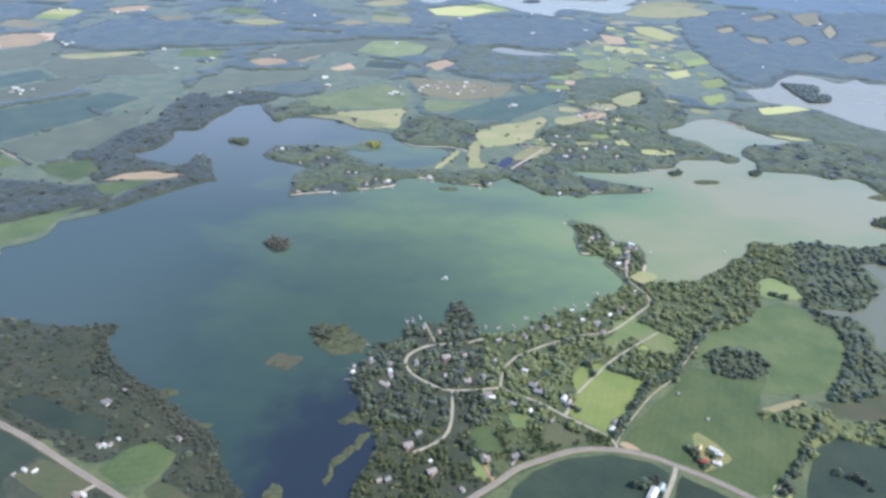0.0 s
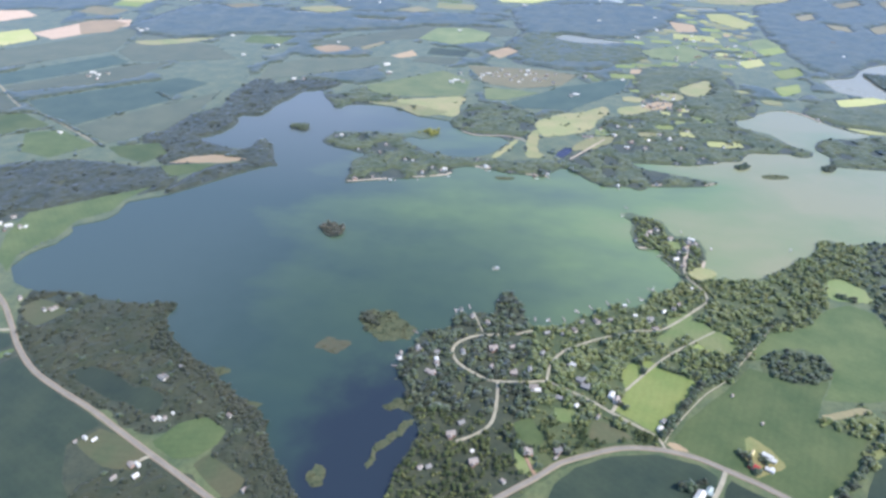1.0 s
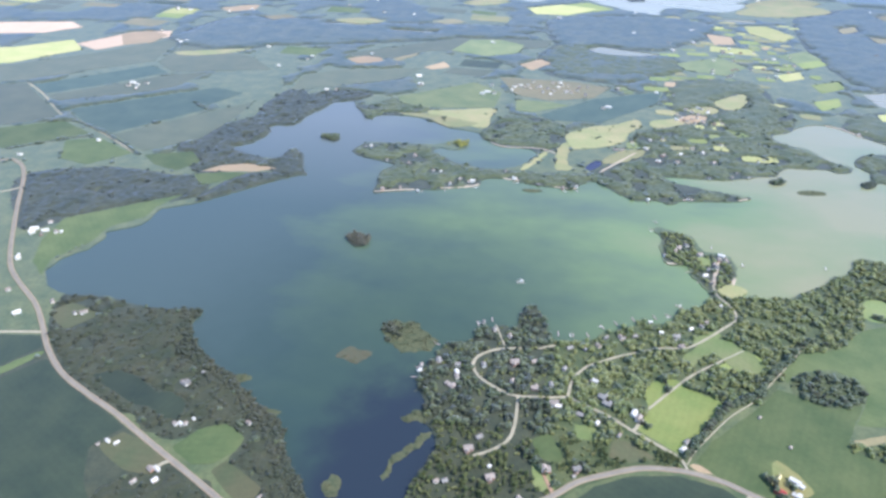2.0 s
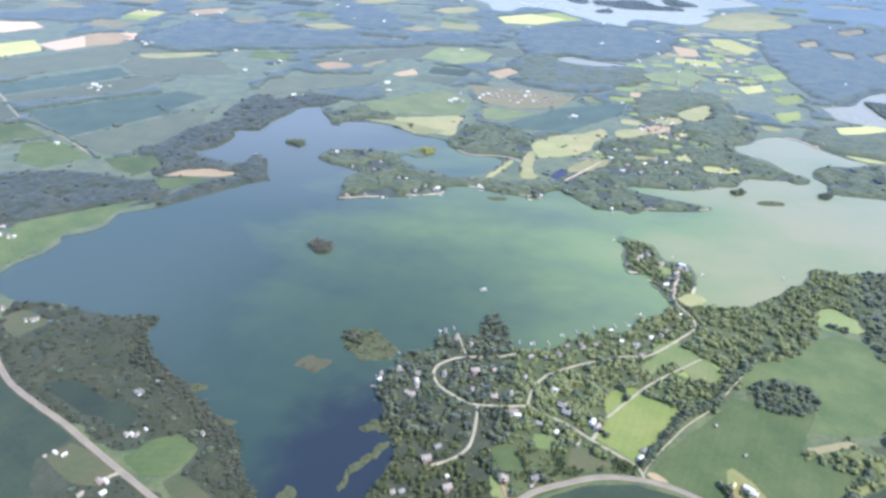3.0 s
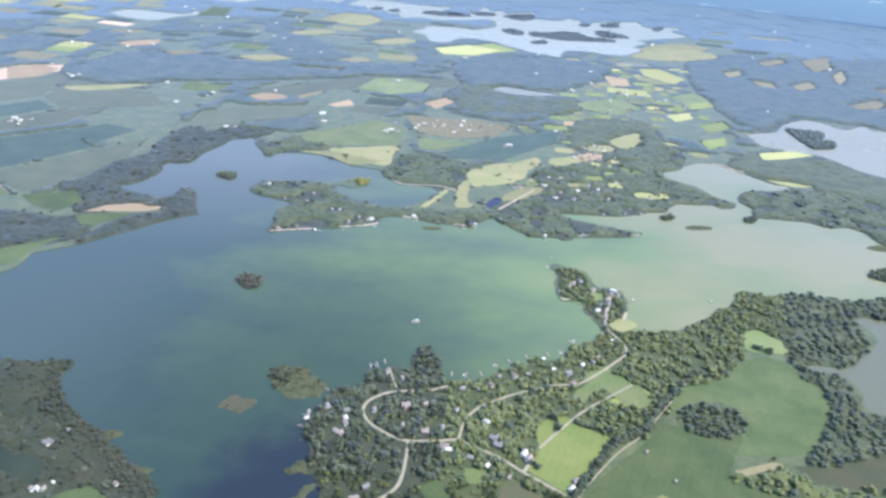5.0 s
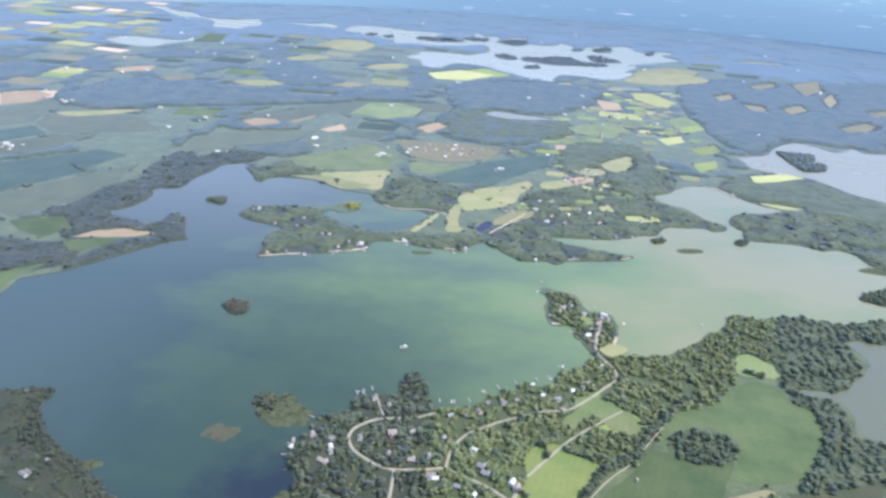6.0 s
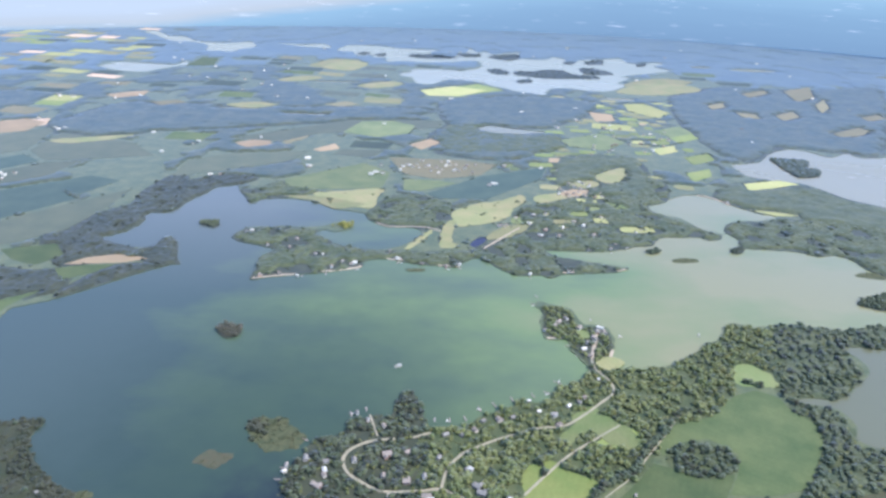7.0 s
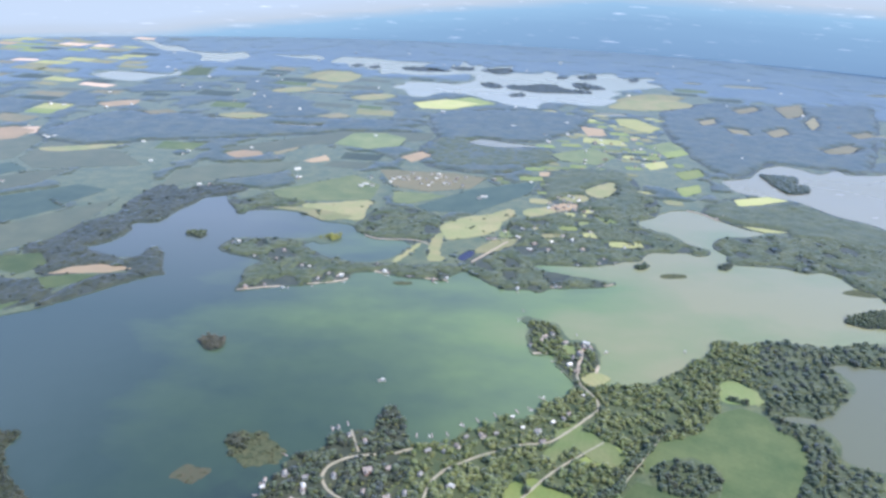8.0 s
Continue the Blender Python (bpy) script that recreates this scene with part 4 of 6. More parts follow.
BUILDINGS += [
    (216, 591, 7.5, 4.6, 53, 'white', 'white'),
    (222, 603, 7.0, 4.6, 48, 'cream', 'grey'),
    (66, 537, 9.3, 6.4, 103, 'orange', 'tan'),
    (68, 540, 8.1, 4.6, 13, 'white', 'tan'),
    (-7, 573, 7.5, 5.2, 39, 'grey', 'grey'),
    (-17, 554, 9.9, 7.0, 19, 'brick', 'tan'),
    (10, 518, 9.3, 6.4, 24, 'brick', 'tan'),
    (-45, 504, 5.2, 4.1, 31, 'white', 'tan'),
    (-36, 506, 5.8, 4.6, 33, 'grey', 'grey'),
    (42, 496, 5.2, 3.5, 132, 'white', 'tan'),
    (100, 544, 8.7, 5.8, 24, 'brick', 'grey'),
    (97, 534, 3.5, 2.3, 33, 'white', 'tan'),
    (8, 533, 3.5, 2.9, 29, 'white', 'white'),
    (265, 1031, 7.5, 5.2, 76, 'brick', 'tan')]
BUILDINGS += [
    (246, 1014, 5.8, 4.1, 72, 'white', 'grey'),
    (309, 982, 5.8, 4.1, 72, 'cream', 'grey'),
    (337, 1027, 10.4, 5.2, 153, 'white', 'white'),
    (341, 1014, 8.1, 4.6, 76, 'white', 'tan'),
    (308, 944, 5.8, 4.1, 159, 'cream', 'tan'),
    (324, 991, 5.2, 4.1, 73, 'white', 'grey'),
    (307, 547, 10.4, 6.4, 146, 'red', 'red'),
    (326, 564, 11.0, 4.4, 145, 'white', 'white'),
    (330, 559, 7.5, 4.6, 147, 'white', 'white'),
    (323, 545, 8.8, 4.0, 147, 'white', 'white'),
    (311, 567, 7.0, 2.3, 62, 'yellow', 'yellow'),
    (240, 499, 17.0, 8.0, 57, 'white', 'white'),
    (252, 509, 9.3, 5.2, 54, 'green', 'green'),
    (378, 512, 5.8, 3.5, 45, 'white', 'tan')]
BUILDINGS += [
    (312, 657, 2.8, 2.3, 45, 'cream', 'tan'),
    (335, 614, 2.8, 2.3, 43, 'cream', 'tan'),
    (-369, 601, 10.4, 4.1, 150, 'white', 'grey'),
    (-348, 536, 5.2, 3.5, 144, 'white', 'tan'),
    (-342, 537, 5.8, 3.5, 150, 'white', 'white'),
    (-337, 538, 5.2, 3.5, 66, 'white', 'tan'),
    (-331, 547, 2.9, 2.3, 151, 'white', 'white'),
    (-355, 624, 4.1, 2.9, 158, 'white', 'grey'),
    (-325, 1376, 7.0, 4.6, 0, 'white', 'white'),
    (-335, 1369, 5.2, 4.1, 164, 'cream', 'grey'),
    (-224, 1339, 9.3, 5.2, 100, 'grey', 'tan'),
    (-275, 1307, 5.8, 4.1, 95, 'white', 'tan'),
    (-229, 1298, 6.4, 4.6, 94, 'grey', 'tan'),
    (-173, 1273, 5.2, 4.1, 171, 'white', 'tan')]
BUILDINGS += [
    (-158, 1272, 4.6, 3.5, 12, 'white', 'white'),
    (-132, 1219, 7.5, 5.2, 93, 'white', 'tan'),
    (-90, 1237, 8.1, 5.8, 0, 'white', 'white'),
    (-97, 1233, 5.2, 4.1, 4, 'cream', 'tan'),
    (-187, 1176, 5.2, 3.5, 169, 'white', 'white'),
    (-255, 1172, 8.1, 5.2, 111, 'brick', 'tan'),
    (-116, 1242, 5.8, 4.1, 65, 'grey', 'grey'),
    (-222, 1182, 7.0, 4.6, 114, 'grey', 'tan'),
    (-12, 1264, 9.3, 5.2, 106, 'white', 'white'),
    (-30, 1297, 5.2, 4.1, 91, 'cream', 'grey'),
    (37, 1245, 7.0, 4.1, 171, 'grey', 'grey'),
    (83, 1237, 6.4, 4.1, 82, 'brick', 'tan'),
    (109, 1247, 5.2, 4.1, 171, 'white', 'white'),
    (416, 1347, 5.2, 3.5, 177, 'white', 'tan')]
BUILDINGS += [
    (370, 1336, 5.8, 3.5, 98, 'white', 'grey'),
    (314, 1233, 5.8, 4.1, 87, 'white', 'grey'),
    (240, 1215, 6.4, 4.6, 74, 'white', 'white'),
    (-114, 1788, 16.0, 6.5, 1, 'white', 'white'),
    (-125, 1772, 11.6, 7.0, 159, 'white', 'white'),
    (-96, 1781, 10.4, 5.8, 11, 'white', 'grey'),
    (194, 1727, 15.0, 7.0, 168, 'white', 'white'),
    (181, 1716, 10.4, 5.8, 178, 'cream', 'grey'),
    (-529, 1725, 10.4, 5.8, 14, 'white', 'white'),
    (-537, 1733, 2.9, 2.9, 173, 'white', 'tan'),
    (-506, 1729, 8.1, 5.2, 79, 'cream', 'tan'),
    (500, 1452, 4.6, 3.5, 174, 'white', 'grey'),
    (487, 1437, 4.6, 3.5, 1, 'white', 'white'),
    (430, 1372, 4.6, 3.5, 17, 'grey', 'grey')]
BUILDINGS += [
    (74, 1901, 9.3, 5.8, 15, 'white', 'white'),
    (54, 1903, 7.0, 5.2, 9, 'cream', 'grey'),
    (94, 1879, 5.8, 4.6, 70, 'white', 'tan'),
    (19, 1867, 7.0, 4.6, 176, 'brick', 'grey'),
    (-11, 1872, 5.8, 4.6, 22, 'white', 'grey'),
    (410, 1718, 7.0, 4.6, 155, 'white', 'tan'),
    (438, 1748, 7.0, 5.2, 76, 'cream', 'tan'),
    (444, 1706, 8.1, 5.2, 86, 'white', 'grey'),
    (388, 1677, 6.4, 4.6, 9, 'brick', 'grey'),
    (453, 1682, 5.8, 4.6, 69, 'white', 'tan'),
    (413, 1660, 7.0, 5.2, 163, 'cream', 'tan'),
    (303, 1530, 7.0, 4.6, 103, 'white', 'tan'),
    (275, 1520, 7.0, 4.6, 149, 'grey', 'white'),
    (450, 1353, 4.6, 3.5, 2, 'white', 'grey')]
BUILDINGS += [
    (775, 1663, 7.5, 4.6, 77, 'white', 'white'),
    (755, 1649, 5.8, 4.1, 5, 'cream', 'grey')]
BUILDINGS += [
    (-790, 917, 12.8, 7.0, 27, 'white', 'white'),
    (-787, 906, 9.3, 5.8, 28, 'white', 'white'),
    (-769, 915, 10.4, 5.2, 29, 'white', 'white'),
    (-750, 914, 8.1, 4.6, 127, 'white', 'tan'),
    (-741, 916, 4.6, 4.6, 117, 'white', 'white'),
    (-779, 943, 7.5, 4.1, 39, 'white', 'tan'),
    (-768, 902, 5.8, 3.5, 121, 'brick', 'grey'),
    (-757, 828, 9.3, 5.2, 126, 'white', 'white'),
    (-761, 838, 4.6, 3.5, 135, 'cream', 'white'),
    (-573, 715, 10.4, 4.6, 35, 'white', 'tan'),
    (-583, 710, 5.8, 4.1, 138, 'white', 'grey'),
    (-631, 731, 7.0, 4.6, 128, 'cream', 'tan'),
    (-662, 698, 10.4, 5.8, 50, 'white', 'white'),
    (-712, 747, 7.0, 5.2, 52, 'white', 'tan')]
BUILDINGS += [
    (-366, 604, 7.5, 5.2, 155, 'grey', 'grey'),
    (-267, 551, 5.2, 4.1, 146, 'white', 'tan'),
    (-408, 500, 5.2, 2.9, 154, 'white', 'white'),
    (-416, 494, 3.5, 2.3, 55, 'white', 'tan'),
    (-397, 499, 5.8, 2.3, 57, 'white', 'white'),
    (-342, 471, 7.0, 5.2, 145, 'brick', 'tan'),
    (-336, 472, 8.1, 2.3, 143, 'white', 'white'),
    (-352, 453, 6.4, 2.9, 60, 'white', 'tan'),
    (-331, 458, 5.8, 4.6, 55, 'cream', 'white'),
    (-216, 454, 5.2, 4.1, 57, 'white', 'tan'),
    (-1046, 1681, 12.8, 8.1, 11, 'white', 'white'),
    (-1045, 1657, 10.4, 5.8, 3, 'cream', 'grey'),
    (-1025, 1665, 9.3, 5.8, 172, 'white', 'white'),
    (-1008, 1683, 8.1, 4.6, 167, 'white', 'tan')]
BUILDINGS += [
    (-1014, 1639, 7.0, 5.2, 90, 'brick', 'white'),
    (-908, 1295, 9.3, 5.2, 144, 'white', 'white'),
    (-1019, 1194, 8.1, 4.6, 170, 'white', 'white'),
    (-663, 2023, 10.4, 5.8, 166, 'white', 'white'),
    (-670, 1991, 8.7, 5.2, 115, 'white', 'grey'),
    (-727, 1908, 10.4, 5.2, 10, 'white', 'white'),
    (-829, 2101, 10.4, 5.8, 5, 'white', 'white'),
    (-1118, 2098, 11.6, 7.0, 21, 'white', 'white'),
    (-1107, 2114, 9.3, 5.8, 160, 'cream', 'white'),
    (-1138, 2115, 10.4, 4.6, 160, 'white', 'white'),
    (-497, 2088, 9.3, 5.2, 103, 'white', 'white'),
    (-397, 1985, 8.7, 5.2, 94, 'white', 'grey'),
    (526, 2608, 11.6, 7.0, 4, 'white', 'white'),
    (601, 2309, 11.6, 5.8, 162, 'white', 'white')]
BUILDINGS += [
    (578, 2325, 9.3, 5.8, 77, 'cream', 'tan'),
    (681, 2082, 9.3, 5.8, 100, 'white', 'white'),
    (326, 1870, 8.7, 5.2, 174, 'white', 'white'),
    (369, 1859, 8.1, 5.2, 98, 'white', 'grey'),
    (-145, 2297, 11.6, 5.8, 179, 'white', 'white')]

BUILDINGS += [
    (272, 1044, 8.7, 5.2, 40, 'cream', 'tan'),
    (286, 1055, 7.5, 5.2, 120, 'white', 'grey'),
    (321, 998, 8.1, 5.2, 75, 'cream', 'tan'),
    (301, 963, 7.5, 5.2, 20, 'white', 'white'),
    (330, 1014, 8.1, 5.2, 95, 'brick', 'grey'),
    (303, 1027, 8.7, 5.2, 30, 'white', 'tan')]
village = np.random.default_rng(17)
for x0, y0, x1, y1, count in ((-60, 1800, 150, 1905, 22), (345, 1650, 455, 1770, 16), (180, 1400, 430, 1530, 12), (480, 2000, 780, 2380, 22)):
    for k in range(count):
        BUILDINGS.append((round(x0 + (x1 - x0) * (k + village.uniform(0.1, 0.9)) / count), round(village.uniform(y0, y1)), round(village.uniform(6.5, 11), 1), 5.2, round(village.uniform(0, 180)), str(village.choice(["white", "cream", "white", "brick"])), str(village.choice(["white", "tan", "grey", "tan"]))))

# ---- helpers for outlines and meshes ----
from mathutils import geometry
LAND = 1.0
rng = np.random.default_rng(7)


def spline(points, closed=True, step=6.0, rough=0.0, seed=0):
    """A smooth line through the points, a little ragged like a real shore."""
    p = [Vector((float(a), float(b))) for a, b in points]
    n, out = len(p), []
    for i in range(n if closed else n - 1):
        if closed:
            a, b, c, d = p[i - 1], p[i], p[(i + 1) % n], p[(i + 2) % n]
        else:
            a, b, c, d = p[max(i - 1, 0)], p[i], p[i + 1], p[min(i + 2, n - 1)]
        k = max(1, int((c - b).length / step))
        for j in range(k):
            t = j / k
            q = 0.5 * (2 * b + (c - a) * t + (2 * a - 5 * b + 4 * c - d) * t * t + (3 * b - a - 3 * c + d) * t ** 3)
            out.append(q)
    if not closed:
        out.append(p[-1])
    if rough:
        for q in out:
            q += Vector((noise.noise((q.x / 14, q.y / 14, seed)), noise.noise((q.x / 14, q.y / 14, seed + 9.5)))) * rough
            q += Vector((noise.noise((q.x / 5, q.y / 5, seed + 3)), noise.noise((q.x / 5, q.y / 5, seed + 7.5)))) * rough * 0.5
    return [(q.x, q.y) for q in out]


def straight(points, step=10.0, rough=1.0):
    """A polygon with straight but slightly worn edges."""
    out = []
    for a, b in zip(points, points[1:] + points[:1]):
        a, b = Vector(a), Vector(b)
        k = max(1, int((b - a).length / step))
        for j in range(k):
            q = a.lerp(b, (j + 0.15) / k if k > 1 else 0.5)
            out.append((q.x + rough * noise.noise((q.x / 11, q.y / 11, 1.5)), q.y + rough * noise.noise((q.x / 11, q.y / 11, 6.5))))
    return out


def inside(xy, outline):
    """Which of the points lie inside the outline."""
    x, y = xy[:, 0], xy[:, 1]
    o = np.array(outline, float)
    hit = np.zeros(len(xy), bool)
    lo, hi = o.min(0), o.max(0)
    near = np.nonzero((x >= lo[0]) & (x <= hi[0]) & (y >= lo[1]) & (y <= hi[1]))[0]
    if not len(near):
        return hit
    px, py = x[near], y[near]
    got = np.zeros(len(near), bool)
    for (x0, y0), (x1, y1) in zip(o, np.roll(o, -1, 0)):
        if y0 != y1:
            got ^= ((y0 > py) != (y1 > py)) & (px < (x1 - x0) * (py - y0) / (y1 - y0) + x0)
    hit[near] = got
    return hit


def distance(xy, line):
    """How far the points lie from a line."""
    best = np.full(len(xy), 1e9)
    o = np.array(line, float)
    for a, b in zip(o, o[1:]):
        d = b - a
        u = np.clip(((xy - a) @ d) / max(d @ d, 1e-9), 0, 1)
        best = np.minimum(best, np.hypot(*(xy - a - u[:, None] * d).T))
    return best


def mesh_of(name, verts, faces, mats, indices=None, smooth=False):
    me = bpy.data.meshes.new(name)
    me.from_pydata(verts, [], faces)
    for m in mats:
        me.materials.append(m)
    if indices is not None:
        me.polygons.foreach_set("material_index", np.array(indices, np.int32))
    if smooth:
        me.polygons.foreach_set("use_smooth", np.ones(len(me.polygons), bool))
    me.update()
    return me


def fill(outlines, keep, extra=()):
    """Triangles of a plan: the outlines are edges, keep picks the triangles by their centres."""
    verts, edges = [], []
    for o in outlines:
        k = len(verts)
        verts += [Vector(q) for q in o]
        edges += [(k + i, k + (i + 1) % len(o)) for i in range(len(o))]
    verts += [Vector(q) for q in extra]
    v, _, f, *_ = geometry.delaunay_2d_cdt(verts, edges, [], 0, 1e-4)
    xy = np.array([(q.x, q.y) for q in v])
    tri = np.array(f)
    return xy, tri[keep(xy[tri].mean(1))]


def slab(name, outline, top, bottom, mat, extra=()):
    """A piece of land or water with its sides."""
    xy, tri = fill([outline], lambda c: inside(c, outline), extra)
    n = len(outline)
    verts = [(x, y, top) for x, y in xy]
    faces = [tuple(t) for t in tri]
    if bottom < top:
        k = len(verts)
        verts += [(x, y, top) for x, y in outline] + [(x, y, bottom) for x, y in outline]
        faces += [(k + i, k + n + i, k + n + (i + 1) % n, k + (i + 1) % n) for i in range(n)]
    return new(name, mesh_of(name, verts, faces, [mat]))


def strip(name, line, width, z, mat, thick=0.3, wobble=0.0):
    """A ribbon along a line, with thickness: a road, a beach."""
    o = [Vector(q) for q in line]
    verts, faces = [], []
    for i, q in enumerate(o):
        d = (o[min(i + 1, len(o) - 1)] - o[max(i - 1, 0)]).normalized()
        s = Vector((-d.y, d.x))
        w = width / 2 * (1 + wobble * noise.noise((q.x / 15, q.y / 15, 2.0)))
        for off, zz in ((-w - 0.4, z - thick), (-w, z), (w, z), (w + 0.4, z - thick)):
            verts.append((q.x + s.x * off, q.y + s.y * off, zz))
    for i in range(len(o) - 1):
        for k in range(3):
            faces.append((4 * i + k, 4 * i + k + 1, 4 * i + k + 5, 4 * i + k + 4))
    faces = [f[::-1] for f in faces]
    return mesh_of(name, verts, faces, [mat])


def part(name, data, parent, label="", m=None):
    """Links a mesh as one part under a thing or under a part."""
    ob = new(name, data)
    ob.parent = parent
    if m is not None:
        ob.matrix_basis = m
    return tagged(ob, label)


def from_bm(name, bm, mat):
    me = bpy.data.meshes.new(name)
    bm.to_mesh(me)
    bm.free()
    me.materials.append(mat)
    return me


# ---- water and land ----
main = WEST_BAY + NORTH_BAY + LONG_POINT + EAST_NARROWS + NEAR_SHORE + COTTAGE_SHORE + DARK_BAY_WEST
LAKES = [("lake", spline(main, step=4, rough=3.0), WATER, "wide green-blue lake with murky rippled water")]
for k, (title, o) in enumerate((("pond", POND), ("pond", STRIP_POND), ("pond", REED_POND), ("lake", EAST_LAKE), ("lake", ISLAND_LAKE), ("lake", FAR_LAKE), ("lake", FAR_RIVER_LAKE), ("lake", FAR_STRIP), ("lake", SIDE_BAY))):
    LAKES.append((title, spline(o, step=12, rough=2.5, seed=k), POOL if k == 2 else SIDE if k == 8 else SKY_TONED if k > 3 else FARWATER, "pale distant sheet of water, part of its sky reflection painted"))
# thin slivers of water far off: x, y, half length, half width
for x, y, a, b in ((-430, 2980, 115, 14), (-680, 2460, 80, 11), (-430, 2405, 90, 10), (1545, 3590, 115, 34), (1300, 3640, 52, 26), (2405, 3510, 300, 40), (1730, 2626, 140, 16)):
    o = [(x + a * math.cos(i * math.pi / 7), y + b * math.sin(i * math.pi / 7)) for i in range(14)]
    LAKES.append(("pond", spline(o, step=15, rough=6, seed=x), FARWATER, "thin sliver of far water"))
EDGE = [(4870 * math.cos(i * math.pi / 60), 4870 * math.sin(i * math.pi / 60)) for i in range(120)]


def on_land(xy):
    hit = np.zeros(len(xy), bool)
    for _, o, _, _ in LAKES:
        hit |= inside(xy, o)
    return ~hit




def grow(o, by):
    """The outline moved outwards."""
    p = np.array(o, float)
    d = np.roll(p, -1, 0) - np.roll(p, 1, 0)
    d /= np.maximum(np.hypot(d[:, 0], d[:, 1]), 1e-6)[:, None]
    area = (p[:, 0] * np.roll(p[:, 1], -1) - np.roll(p[:, 0], -1) * p[:, 1]).sum()
    return [tuple(q) for q in p + np.stack([d[:, 1], -d[:, 0]], 1) * by * np.sign(area)]


# woods reach down to the shores
REACH = {"cottage_wood": 5, "east_wood": 8, "west_wood": 14, "west_hill_wood": 16, "lake_wood": 15, "point_wood": 15, "far_shore_wood": 16}
WOODS = [(title, spacing, grow(o, REACH.get(title, 0))) for title, spacing, o in WOODS]
FLOORS = [(title, spline(o, step=8, rough=6, seed=3)) for title, _, o in WOODS]
# open western ground darkened to stand in for cloud shade
FLOORS.append(("rough_west", [(-720, 600), (-600, 660), (-520, 590), (-380, 512), (-205, 415), (-190, 330), (-560, 330)]))
# land past 3700 m takes the haze-coloured tone to meet the backdrop
BEYOND = [(3700 * math.cos(i * math.pi / 30), 3700 * math.sin(i * math.pi / 30)) for i in range(60)]
xy, tri = fill([EDGE] + [o for _, o, _, _ in LAKES] + [o for _, o in FLOORS] + [spline(BEYOND, step=60, rough=60)], on_land)
middle = xy[tri].mean(1)
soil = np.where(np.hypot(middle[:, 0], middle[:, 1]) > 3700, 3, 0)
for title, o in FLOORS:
    # cottage ground west of x 60 keeps the darker, cloud-shaded floor
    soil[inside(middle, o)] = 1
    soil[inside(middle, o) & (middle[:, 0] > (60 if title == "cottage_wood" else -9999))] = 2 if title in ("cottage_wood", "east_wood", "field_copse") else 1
verts, faces = [(x, y, LAND) for x, y in xy], [tuple(t) for t in tri]
for _, o, _, _ in LAKES:
    k, n = len(verts), len(o)
    area = sum(a[0] * b[1] - b[0] * a[1] for a, b in zip(o, o[1:] + o[:1]))
    verts += [(x, y, LAND) for x, y in o] + [(x, y, -1.0) for x, y in o]
    side = [(k + i, k + (i + 1) % n, k + n + (i + 1) % n, k + n + i) for i in range(n)]
    faces += side if area > 0 else [f[::-1] for f in side]
ground = tagged(new("ground", mesh_of("ground", verts, faces, [GROUND, FLOOR, SHADY, HAZED_LEAF], np.concatenate([soil, np.zeros(len(faces) - len(tri), int)]))), "rolling green farmland sheet with rough grass", "ground", kind="structure")
for k, (title, o, mat, label) in enumerate(LAKES):
    tagged(slab("water_%d" % (k + 1), o, 0.0, 0.0, mat), label, "lake", kind="structure")
ISLES = {}
LOW = ("flat_islet", "bay_islet", "east_islet")      # reed islets hardly above the water
for k, (title, o) in enumerate(ISLANDS.items()):
    far = title.startswith("lake_island")
    ISLES[title] = spline(o, step=12 if far else 3, rough=3 if far else 1.2, seed=k)
    tagged(slab("island_%d" % (k + 1), ISLES[title], 0.5 if title in LOW else LAND, -1.0, REED if title in LOW else FLOOR), "small island of rough grass and bushes in the lake", "island", kind="structure")
REEDS = {}
for k, (title, o) in enumerate(MARSHES.items()):
    REEDS[title] = spline(o, step=2.0, rough=7.0, seed=30 + k)
    tagged(slab("marsh_%d" % (k + 1), REEDS[title], 0.14, -1.0, LILY if title == "lily_mat" else REED), "brownish green reed mat lying in shallow lake water", "marsh", kind="structure")

# ---- fields ----
FIELDS.append(('soil', [
    (345, 1668), (390, 1712), (430, 1708), (418, 1672), (372, 1648)]))
FIELDS.append(('meadow', [
    (385, 1745), (440, 1785), (468, 1758), (428, 1722)]))
FIELDS.append(('brown', [
    (1273, 2995), (1403, 3091), (1400, 3022), (1279, 2920)]))
FIELDS.append(('brown', [
    (1126, 2646), (1191, 2623), (1182, 2545), (1126, 2560)]))
FIELDS.append(('brown', [
    (1486, 3086), (1642, 3191), (1561, 2957), (1450, 2862)]))
FIELDS.append(('brown', [
    (1495, 2811), (1584, 2930), (1537, 2781), (1461, 2674)]))
FIELDS.append(('brown', [
    (1352, 2368), (1486, 2465), (1508, 2423), (1436, 2347), (1360, 2327)]))
FIELDS.append(('brown', [
    (1053, 2743), (1131, 2807), (1117, 2727), (1051, 2677)]))
FIELDS.append(('brown', [
    (1259, 2610), (1355, 2690), (1344, 2600), (1255, 2526)]))
FIELDS.append(('brown', [
    (1579, 2626), (1669, 2678), (1668, 2617), (1580, 2568)]))
FIELDS.append(('soil', [
    (-1213, 2595), (-1149, 2661), (-1085, 2687), (-1071, 2606), (-1150, 2548)]))
FIELDS.append(('meadow', [
    (-734, 2503), (-639, 2560), (-557, 2521), (-631, 2460)]))
FIELDS.append(('brown', [
    (-1006, 2502), (-927, 2557), (-878, 2510), (-948, 2458)]))
FIELDS.append(('meadow', [
    (-663, 2985), (-566, 3088), (-486, 3054), (-585, 2954)]))
FIELDS.append(('brown', [
    (-391, 2555), (-319, 2618), (-260, 2573), (-333, 2521)]))
FIELDS.append(('meadow', [
    (-321, 2918), (-192, 3022), (-138, 2961), (-244, 2866)]))
